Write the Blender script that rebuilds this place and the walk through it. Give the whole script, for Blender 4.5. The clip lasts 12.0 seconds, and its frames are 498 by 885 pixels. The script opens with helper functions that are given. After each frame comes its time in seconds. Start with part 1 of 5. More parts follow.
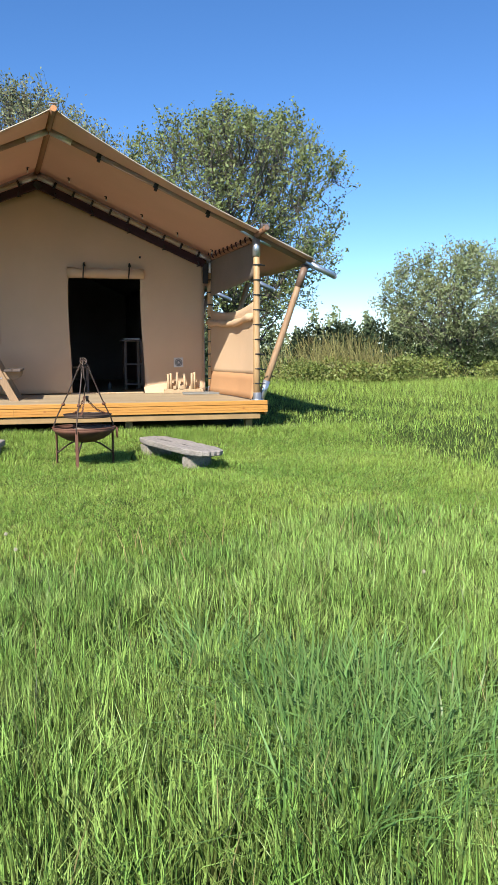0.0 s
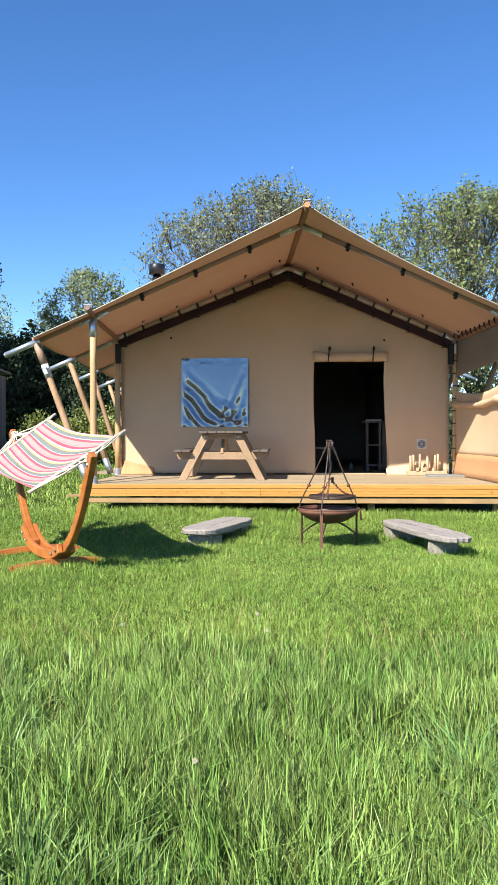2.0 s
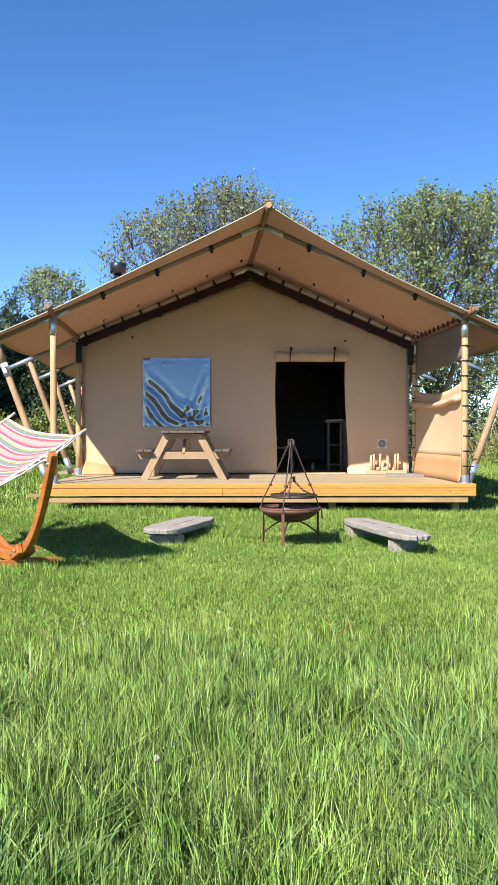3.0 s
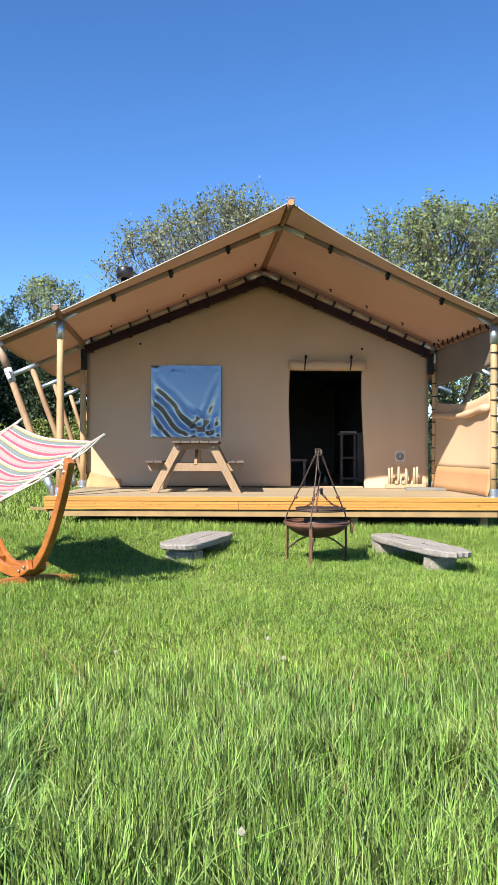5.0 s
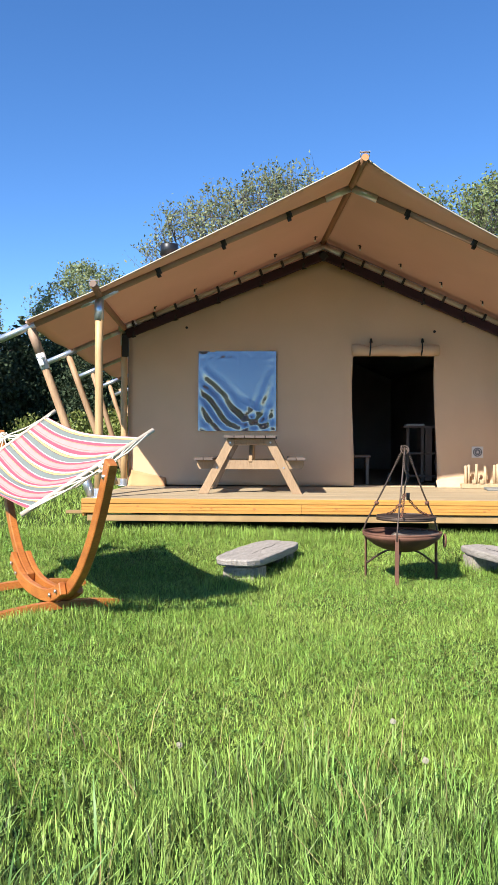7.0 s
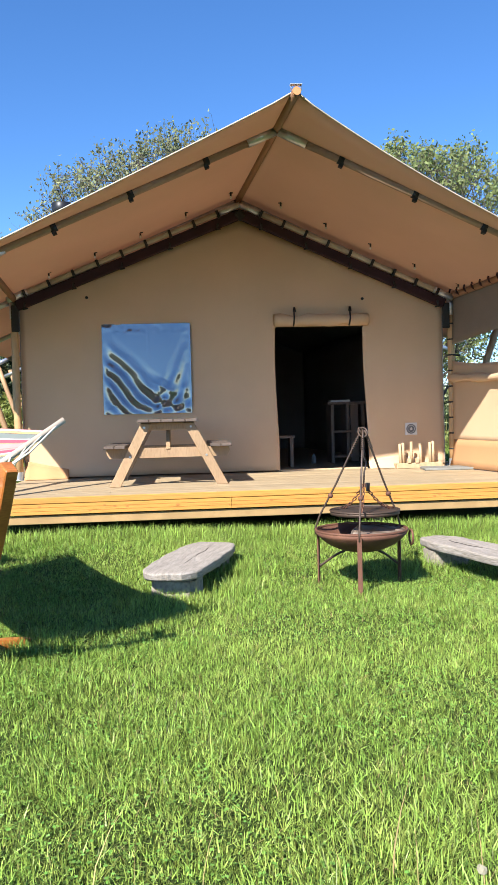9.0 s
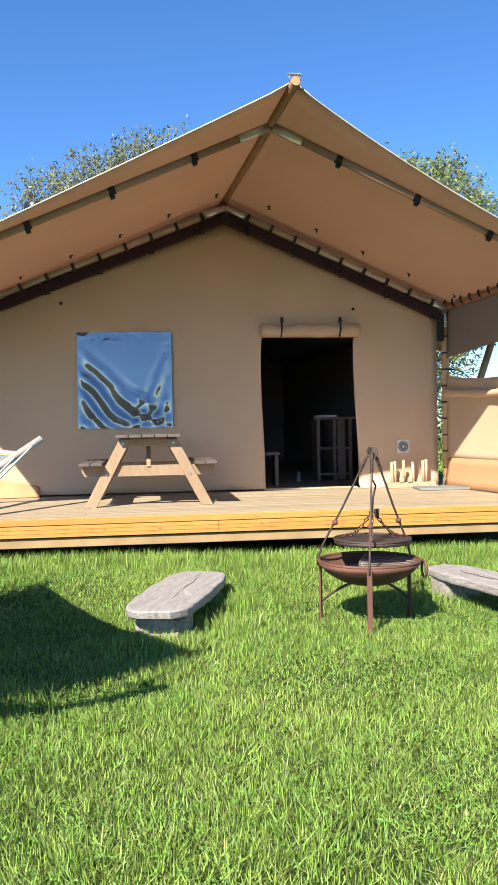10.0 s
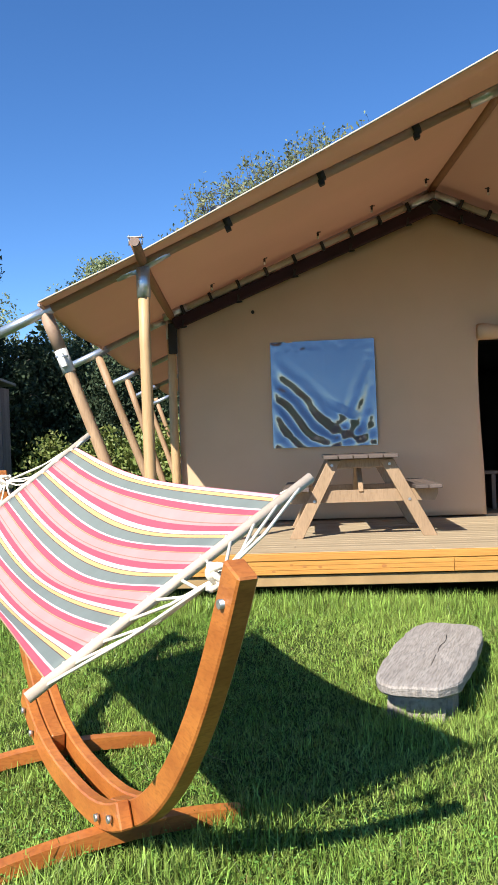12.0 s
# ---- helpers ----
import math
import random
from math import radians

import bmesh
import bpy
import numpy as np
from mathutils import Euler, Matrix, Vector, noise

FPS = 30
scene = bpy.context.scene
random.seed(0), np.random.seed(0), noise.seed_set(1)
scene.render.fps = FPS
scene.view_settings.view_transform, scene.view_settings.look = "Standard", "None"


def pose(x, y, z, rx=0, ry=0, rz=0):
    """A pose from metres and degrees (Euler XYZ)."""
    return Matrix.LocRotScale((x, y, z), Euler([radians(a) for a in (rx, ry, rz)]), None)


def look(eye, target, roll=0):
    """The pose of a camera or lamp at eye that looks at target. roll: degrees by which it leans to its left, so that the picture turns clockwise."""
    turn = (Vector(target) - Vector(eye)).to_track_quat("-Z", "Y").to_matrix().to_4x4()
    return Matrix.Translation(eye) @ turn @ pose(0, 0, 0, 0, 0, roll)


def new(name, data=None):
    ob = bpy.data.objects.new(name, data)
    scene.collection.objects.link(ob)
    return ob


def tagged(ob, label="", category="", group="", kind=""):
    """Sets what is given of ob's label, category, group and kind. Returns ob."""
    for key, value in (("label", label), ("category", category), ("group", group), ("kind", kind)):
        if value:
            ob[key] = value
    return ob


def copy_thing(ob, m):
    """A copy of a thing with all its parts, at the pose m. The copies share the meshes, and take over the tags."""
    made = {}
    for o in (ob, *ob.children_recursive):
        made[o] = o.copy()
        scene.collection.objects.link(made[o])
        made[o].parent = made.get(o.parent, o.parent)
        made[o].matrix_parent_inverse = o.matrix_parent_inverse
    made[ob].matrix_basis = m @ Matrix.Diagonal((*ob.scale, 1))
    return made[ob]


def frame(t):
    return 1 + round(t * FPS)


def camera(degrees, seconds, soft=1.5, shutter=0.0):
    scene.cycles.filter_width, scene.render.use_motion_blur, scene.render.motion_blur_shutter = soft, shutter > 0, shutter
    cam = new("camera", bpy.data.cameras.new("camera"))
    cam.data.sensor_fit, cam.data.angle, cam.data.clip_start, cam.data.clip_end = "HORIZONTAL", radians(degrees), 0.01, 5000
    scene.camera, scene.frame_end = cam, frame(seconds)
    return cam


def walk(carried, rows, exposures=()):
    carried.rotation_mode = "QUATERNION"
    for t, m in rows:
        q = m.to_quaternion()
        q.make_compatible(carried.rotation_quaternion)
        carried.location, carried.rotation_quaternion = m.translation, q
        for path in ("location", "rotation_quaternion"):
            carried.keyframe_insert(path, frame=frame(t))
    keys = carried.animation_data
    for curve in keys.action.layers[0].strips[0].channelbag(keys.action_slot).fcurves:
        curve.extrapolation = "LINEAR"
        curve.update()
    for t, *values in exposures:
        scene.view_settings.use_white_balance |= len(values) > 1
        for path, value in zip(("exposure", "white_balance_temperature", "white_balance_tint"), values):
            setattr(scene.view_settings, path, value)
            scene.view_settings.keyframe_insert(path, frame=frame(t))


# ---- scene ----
cam = camera(34.3, 12.0, soft=0.6)
PATH = [
    (0, (-1.379, -13.942, 1.159), (-0.923, -12.008, 0.938), -0.3),
    (0.5, (-1.446, -13.895, 1.167), (-1.184, -11.921, 0.983), -0.1),
    (1, (-1.458, -13.895, 1.186), (-1.364, -11.904, 1.029), -0.3),
    (1.5, (-1.488, -13.899, 1.187), (-1.525, -11.9, 1.111), -0.4),
    (2, (-1.483, -13.898, 1.196), (-1.598, -11.902, 1.172), -0.1),
    (2.5, (-1.48, -13.912, 1.186), (-1.572, -11.914, 1.189), 0.1),
    (3, (-1.48, -13.913, 1.183), (-1.501, -11.913, 1.16), -0.1),
    (3.2, (-1.494, -13.943, 1.180), (-1.495, -11.942, 1.160), -0.1),
    (4.8, (-1.823, -13.412, 1.098), (-1.783, -11.412, 1.116), 0.3),
    (5, (-1.838, -13.315, 1.099), (-1.837, -11.315, 1.117), 0.2),
    (5.5, (-1.878, -12.934, 1.12), (-1.963, -10.936, 1.182), 0.3),
    (6, (-1.975, -12.597, 1.087), (-2.22, -10.612, 1.106), 1.5),
    (6.5, (-2.108, -12.246, 1.134), (-2.281, -10.255, 1.189), 0.8),
    (7, (-2.149, -11.986, 1.142), (-2.24, -9.988, 1.14), 0.2),
    (7.5, (-2.142, -11.655, 1.181), (-2.082, -9.656, 1.165), -0.6),
    (7.7, (-2.155, -11.586, 1.169), (-2.047, -9.589, 1.135), -0.4),
    (9.3, (-2.477, -10.538, 1.230), (-2.305, -8.547, 1.166), -1.5),
    (9.5, (-2.48, -10.412, 1.251), (-2.293, -8.422, 1.184), -1.2),
    (10, (-2.58, -10.112, 1.238), (-2.337, -8.127, 1.209), -1.1),
    (10.5, (-2.711, -9.844, 1.276), (-2.499, -7.856, 1.254), -1.6),
    (11, (-2.803, -9.535, 1.264), (-2.773, -7.536, 1.275), -2.4),
    (11.5, (-2.854, -9.28, 1.343), (-2.955, -7.283, 1.388), -2.3),
    (12, (-3.051, -9.044, 1.319), (-3.2, -7.05, 1.332), -2.1),
]
walk(cam, [(t, look(eye, target, roll)) for t, eye, target, roll in PATH],
     [(0, 0.87), (1.5, 1.12), (3, 1.13), (6, 1.14), (7.5, 1.18), (9.5, 1.28), (10.5, 1.28), (12, 1.03)])

# ---- world, sun, exposure ----
SUN_TO = Vector((-0.62, -1.0, 0.98)).normalized()
w = bpy.data.worlds.new("sky")
scene.world = w
w.use_nodes = True
nt = w.node_tree
sky = nt.nodes.new("ShaderNodeTexSky")
sky.sky_type = "NISHITA"
sky.sun_disc = False
sky.sun_elevation = math.asin(SUN_TO.z)
sky.sun_rotation = math.atan2(SUN_TO.x, SUN_TO.y)
sky.air_density, sky.dust_density, sky.ozone_density, sky.altitude = 1.0, 0.0, 4.0, 2300
deep = nt.nodes.new("ShaderNodeHueSaturation")
deep.inputs["Hue"].default_value, deep.inputs["Saturation"].default_value, deep.inputs["Value"].default_value = 0.504, 1.18, 1.0
nt.links.new(sky.outputs[0], deep.inputs["Color"])
nt.links.new(deep.outputs[0], nt.nodes["Background"].inputs[0])
nt.nodes["Background"].inputs[1].default_value = 0.105
sun_data = bpy.data.lights.new("sun", "SUN")
sun_data.energy, sun_data.angle, sun_data.color = 4.9, radians(0.55), (1.0, 0.95, 0.87)
sun = new("sun", sun_data)
sun.matrix_world = look(SUN_TO * 40, (0, 0, 0))


# ---- materials ----
def mat(name, a, b=None, c=None, scale=4.0, fine=60.0, stretch=(1, 1, 1), rough=0.6, metal=0.0, bump=0.15, bump_size=0.004,
        trans=0.0, vary=0.0, island=0.0, spec=0.5, coord="Object", rough_var=0.1):
    """Two scales of noise between colours a, b (broad) and c (fine); vary by object, island by loose piece; trans: light let through."""
    m = bpy.data.materials.new(name)
    m.use_nodes = True
    t = m.node_tree
    p = t.nodes["Principled BSDF"]
    out = t.nodes["Material Output"]
    L = t.links.new
    b = b or tuple(v * 0.75 for v in a)
    c = c or tuple(v * 0.8 for v in a)
    tc = t.nodes.new("ShaderNodeTexCoord")
    mp = t.nodes.new("ShaderNodeMapping")
    mp.inputs["Scale"].default_value = stretch
    L(tc.outputs[coord], mp.inputs[0])
    n1 = t.nodes.new("ShaderNodeTexNoise")
    n1.inputs["Scale"].default_value, n1.inputs["Detail"].default_value = scale, 4
    n2 = t.nodes.new("ShaderNodeTexNoise")
    n2.inputs["Scale"].default_value, n2.inputs["Detail"].default_value = fine, 6
    L(mp.outputs[0], n1.inputs["Vector"])
    L(mp.outputs[0], n2.inputs["Vector"])
    r1 = t.nodes.new("ShaderNodeMapRange")
    r1.inputs[1].default_value, r1.inputs[2].default_value = 0.35, 0.65
    L(n1.outputs["Fac"], r1.inputs[0])
    m1 = t.nodes.new("ShaderNodeMix")
    m1.data_type = "RGBA"
    m1.inputs["A"].default_value, m1.inputs["B"].default_value = (*a, 1), (*b, 1)
    L(r1.outputs[0], m1.inputs["Factor"])
    r2 = t.nodes.new("ShaderNodeMapRange")
    r2.inputs[1].default_value, r2.inputs[2].default_value, r2.inputs[4].default_value = 0.45, 0.75, 0.8
    L(n2.outputs["Fac"], r2.inputs[0])
    m2 = t.nodes.new("ShaderNodeMix")
    m2.data_type = "RGBA"
    m2.inputs["B"].default_value = (*c, 1)
    L(r2.outputs[0], m2.inputs["Factor"])
    L(m1.outputs["Result"], m2.inputs["A"])
    col = m2.outputs["Result"]
    for amount, kind in ((vary, "object"), (island, "island")):
        if amount:
            g = t.nodes.new("ShaderNodeObjectInfo" if kind == "object" else "ShaderNodeNewGeometry")
            rr = t.nodes.new("ShaderNodeMapRange")
            rr.inputs[3].default_value, rr.inputs[4].default_value = 1 - amount, 1 + amount
            L(g.outputs["Random" if kind == "object" else "Random Per Island"], rr.inputs[0])
            hs = t.nodes.new("ShaderNodeHueSaturation")
            L(rr.outputs[0], hs.inputs["Value"])
            if kind == "island":
                rh = t.nodes.new("ShaderNodeMapRange")
                rh.inputs[3].default_value, rh.inputs[4].default_value = 0.48, 0.515
                L(g.outputs["Random Per Island"], rh.inputs[0])
                L(rh.outputs[0], hs.inputs["Hue"])
            L(col, hs.inputs["Color"])
            col = hs.outputs["Color"]
    L(col, p.inputs["Base Color"])
    rv = t.nodes.new("ShaderNodeMapRange")
    rv.inputs[3].default_value, rv.inputs[4].default_value = max(rough - rough_var, 0.02), min(rough + rough_var, 1)
    L(n1.outputs["Fac"], rv.inputs[0])
    L(rv.outputs[0], p.inputs["Roughness"])
    p.inputs["Metallic"].default_value = metal
    p.inputs["Specular IOR Level"].default_value = spec
    if bump:
        bp = t.nodes.new("ShaderNodeBump")
        bp.inputs["Strength"].default_value, bp.inputs["Distance"].default_value = bump, bump_size
        L(n2.outputs["Fac"], bp.inputs["Height"])
        L(bp.outputs[0], p.inputs["Normal"])
    if trans:
        tr = t.nodes.new("ShaderNodeBsdfTranslucent")
        L(col, tr.inputs[0])
        ms = t.nodes.new("ShaderNodeMixShader")
        ms.inputs[0].default_value = trans
        L(p.outputs[0], ms.inputs[1])
        L(tr.outputs[0], ms.inputs[2])
        L(ms.outputs[0], out.inputs[0])
    return m


M_CANVAS = mat("canvas", (0.71, 0.505, 0.325), (0.655, 0.465, 0.295), (0.64, 0.45, 0.28), 1.3, 260, rough=0.85, bump=0.12, bump_size=0.002, spec=0.15, trans=0.19)
M_FLY = mat("fly_canvas", (0.66, 0.455, 0.34), (0.61, 0.42, 0.31), (0.60, 0.405, 0.295), 0.9, 220, rough=0.8, bump=0.1, bump_size=0.002, trans=0.25, spec=0.15)
M_SKIRT = mat("canvas_skirt", (0.50, 0.275, 0.135), (0.45, 0.25, 0.125), (0.42, 0.235, 0.115), 1.5, 220, rough=0.85, bump=0.1, bump_size=0.002, spec=0.15)
# opaque canvas for the room's walls, its shade put into a darker colour
M_DIM_CANVAS = mat("dim_canvas", (0.30, 0.27, 0.25), (0.26, 0.235, 0.215), (0.24, 0.22, 0.20), 1.3, 200, rough=0.9, bump=0.1, bump_size=0.002, spec=0.1)
M_MESH = mat("grey_mesh", (0.27, 0.22, 0.175), (0.23, 0.19, 0.15), (0.20, 0.165, 0.13), 1.5, 260, rough=0.85, bump=0.15, bump_size=0.002, spec=0.15, trans=0.12)
M_PIPING = mat("pale_piping", (0.50, 0.43, 0.33), rough=0.7, bump=0)
M_POLE = mat("pine_pole", (0.53, 0.34, 0.165), (0.45, 0.275, 0.125), (0.36, 0.21, 0.09), 3, 34, (2.5, 2.5, 0.25), rough=0.55, vary=0.1)
M_STRUT = mat("weathered_strut", (0.42, 0.265, 0.145), (0.34, 0.205, 0.11), (0.25, 0.145, 0.075), 3.5, 34, (2.5, 2.5, 0.3), rough=0.65, vary=0.14, bump=0.3)
M_POLE_DARK = mat("stained_pole", (0.32, 0.165, 0.085), (0.27, 0.135, 0.07), (0.22, 0.105, 0.055), 3, 40, (2, 0.3, 2), rough=0.55)
M_RAFTER = mat("grey_brown_rafter", (0.36, 0.235, 0.155), (0.31, 0.20, 0.13), (0.26, 0.165, 0.11), 3, 40, (0.4, 2, 1), rough=0.6)
M_POLE_END = mat("pole_end_grain", (0.55, 0.25, 0.10), rough=0.6)
M_STEEL = mat("galvanised_steel", (0.62, 0.66, 0.70), (0.52, 0.56, 0.60), (0.48, 0.51, 0.55), 9, 70, rough=0.38, metal=0.85, bump=0.03)
M_BEAM = mat("maroon_webbing", (0.040, 0.017, 0.021), (0.030, 0.014, 0.018), (0.033, 0.014, 0.016), 4, 120, rough=0.7, spec=0.2)
M_BLACK = mat("black_strap", (0.016, 0.016, 0.017), rough=0.7, bump=0.1, fine=200)
M_FASCIA = mat("oiled_pine", (0.56, 0.275, 0.062), (0.50, 0.23, 0.048), (0.34, 0.145, 0.03), 1.6, 22, (0.22, 4, 7), rough=0.45, vary=0.06, bump=0.12)
M_KNOT = mat("pine_knot", (0.43, 0.185, 0.045), (0.33, 0.13, 0.032), rough=0.5, bump=0)
M_DECK = mat("weathered_deck_pine", (0.395, 0.305, 0.19), (0.325, 0.25, 0.155), (0.25, 0.18, 0.11), 2, 30, (0.25, 5, 5), rough=0.65, vary=0.12)
M_JOIST = mat("rough_sawn_pine", (0.37, 0.235, 0.10), rough=0.75, vary=0.1)
M_TABLE = mat("treated_table_pine", (0.35, 0.23, 0.13), (0.29, 0.19, 0.105), (0.215, 0.135, 0.072), 3, 30, (3, 3, 0.6), rough=0.62, vary=0.08)
M_TABLETOP = mat("weathered_table_top", (0.115, 0.085, 0.07), (0.085, 0.062, 0.05), (0.06, 0.045, 0.036), 3, 40, (4, 0.5, 3), rough=0.7, vary=0.12)
M_BOLT = mat("zinc_bolt", (0.6, 0.6, 0.58), rough=0.4, metal=0.9, bump=0)
M_LARCH = mat("oiled_larch", (0.46, 0.16, 0.035), (0.33, 0.10, 0.022), (0.24, 0.068, 0.015), 3, 34, (1.2, 1.2, 4), rough=0.38, vary=0.07, bump=0.1)
M_ROPE = mat("cotton_rope", (0.74, 0.68, 0.56), (0.66, 0.6, 0.48), rough=0.85, bump=0.3, fine=300)
M_BAR = mat("pale_beech_bar", (0.60, 0.49, 0.38), rough=0.5, stretch=(2, 2, 2))
M_RUST = mat("rusted_steel", (0.17, 0.075, 0.045), (0.125, 0.052, 0.032), (0.085, 0.042, 0.03), 7, 90, rough=0.72, metal=0.25, bump=0.35, bump_size=0.003)
M_IRON = mat("blackened_iron", (0.075, 0.056, 0.048), (0.095, 0.06, 0.042), rough=0.6, metal=0.5, bump=0.25)
M_GRATE = mat("burnt_grate_steel", (0.23, 0.18, 0.145), (0.16, 0.115, 0.085), rough=0.6, metal=0.3, bump=0.2)
M_ASH = mat("grey_ash", (0.36, 0.26, 0.19), (0.24, 0.165, 0.115), (0.33, 0.27, 0.22), 9, 60, rough=0.95, bump=0.6, bump_size=0.01)
M_CRACK = mat("dark_crack", (0.045, 0.038, 0.032), rough=0.9, bump=0)
M_STONE = mat("weathered_grey_timber", (0.345, 0.31, 0.275), (0.26, 0.228, 0.20), (0.16, 0.138, 0.115), 4, 16, (0.7, 6, 6), rough=0.88, bump=0.7, bump_size=0.010, vary=0.06)
M_BLOCK = mat("rough_stone_block", (0.36, 0.32, 0.26), (0.26, 0.225, 0.185), (0.13, 0.11, 0.09), 7, 40, rough=0.9, bump=0.7, bump_size=0.012)
M_SIGN = mat("white_sign_plate", (0.74, 0.70, 0.64), rough=0.5, bump=0)
M_SIGN_INK = mat("grey_sign_print", (0.13, 0.13, 0.13), rough=0.6, bump=0)
M_PEG = mat("pale_peg_wood", (0.50, 0.365, 0.22), rough=0.6, stretch=(5, 5, 1), vary=0.08)
M_MAT = mat("grey_slab", (0.21, 0.21, 0.195), (0.16, 0.165, 0.155), rough=0.85, bump=0.3)
M_FLUE = mat("black_flue_pipe", (0.035, 0.037, 0.042), rough=0.4, metal=0.6, bump=0.03)
M_SHED = mat("silvered_boards", (0.235, 0.215, 0.215), (0.175, 0.16, 0.16), (0.105, 0.095, 0.095), 2, 28, (5, 5, 0.5), rough=0.8, vary=0.18)
M_SHED_PALE = mat("pale_new_boards", (0.54, 0.51, 0.52), (0.45, 0.42, 0.43), (0.33, 0.30, 0.30), 2, 28, (5, 5, 0.5), rough=0.8, vary=0.1)
M_ROOFING = mat("grey_roof_felt", (0.20, 0.22, 0.22), (0.15, 0.16, 0.16), rough=0.8, bump=0.3)
M_DARKWOOD = mat("dark_furniture_wood", (0.20, 0.125, 0.085), rough=0.5, stretch=(4, 4, 0.6))
M_WHITE = mat("white_china", (0.7, 0.68, 0.64), rough=0.3, bump=0)
M_BULB = mat("bulb_glass", (0.75, 0.72, 0.66), rough=0.15, bump=0)
M_SOIL = mat("lawn_soil", (0.038, 0.062, 0.014), (0.027, 0.046, 0.011), (0.048, 0.055, 0.018), 1.2, 22, rough=0.95, bump=0.8, bump_size=0.03, spec=0.1)
M_LAWN = mat("lawn_blades", (0.238, 0.332, 0.066), (0.145, 0.24, 0.040), (0.30, 0.365, 0.09), 0.7, 9, rough=0.42, bump=0, trans=0.13, island=0.82, spec=0.26)
M_TALL = mat("meadow_blades", (0.228, 0.332, 0.078), (0.118, 0.21, 0.043), (0.295, 0.375, 0.115), 0.9, 7, rough=0.42, bump=0, trans=0.10, island=0.92, spec=0.26)
M_BROAD = mat("broad_blades", (0.175, 0.295, 0.085), (0.14, 0.255, 0.07), (0.20, 0.315, 0.10), 1.5, 7, rough=0.4, bump=0, trans=0.3, island=0.3, spec=0.35)
M_STRAW = mat("dry_straw", (0.42, 0.33, 0.15), (0.36, 0.27, 0.11), rough=0.7, bump=0, trans=0.25, island=0.2)
M_REED = mat("fading_weed_stem", (0.34, 0.30, 0.11), (0.24, 0.25, 0.075), (0.40, 0.31, 0.14), 2, 8, rough=0.7, bump=0, trans=0.25, island=0.35)
M_CLOVER = mat("clover_leaf", (0.16, 0.30, 0.055), (0.12, 0.25, 0.045), (0.20, 0.33, 0.075), 2, 20, rough=0.5, bump=0, trans=0.25, island=0.4, spec=0.25)
M_SEED = mat("dandelion_clock", (0.50, 0.46, 0.34), rough=0.9, bump=0, trans=0.4)
M_LEAF = mat("tree_leaf", (0.235, 0.285, 0.11), (0.175, 0.22, 0.08), (0.29, 0.32, 0.145), 1, 6, rough=0.5, bump=0, trans=0.38, island=0.4, spec=0.25)
M_LEAF_B = mat("olive_tree_leaf", (0.25, 0.285, 0.145), (0.20, 0.235, 0.115), (0.30, 0.265, 0.17), 1, 6, rough=0.5, bump=0, trans=0.38, island=0.4, spec=0.25)
M_HAW = mat("hawthorn_leaf", (0.25, 0.295, 0.13), (0.17, 0.215, 0.085), (0.36, 0.38, 0.22), 1.2, 6, rough=0.5, bump=0, trans=0.3, island=0.35)
M_DARKLEAF = mat("evergreen_leaf", (0.058, 0.085, 0.045), (0.042, 0.063, 0.033), (0.075, 0.10, 0.055), 0.8, 6, rough=0.7, bump=0, trans=0.15, island=0.45, spec=0.12)
M_MIDLEAF = mat("hedge_leaf", (0.065, 0.095, 0.030), (0.045, 0.07, 0.022), (0.085, 0.11, 0.04), 0.7, 6, rough=0.5, bump=0, trans=0.25, island=0.4)
M_NETTLE = mat("nettle_leaf", (0.22, 0.265, 0.065), (0.165, 0.22, 0.05), (0.27, 0.27, 0.08), 0.8, 6, rough=0.55, bump=0, trans=0.3, island=0.3)
M_BARK = mat("grey_bark", (0.13, 0.115, 0.095), (0.09, 0.08, 0.065), (0.06, 0.05, 0.04), 4, 30, (2, 2, 0.6), rough=0.9, bump=0.6, bump_size=0.02)


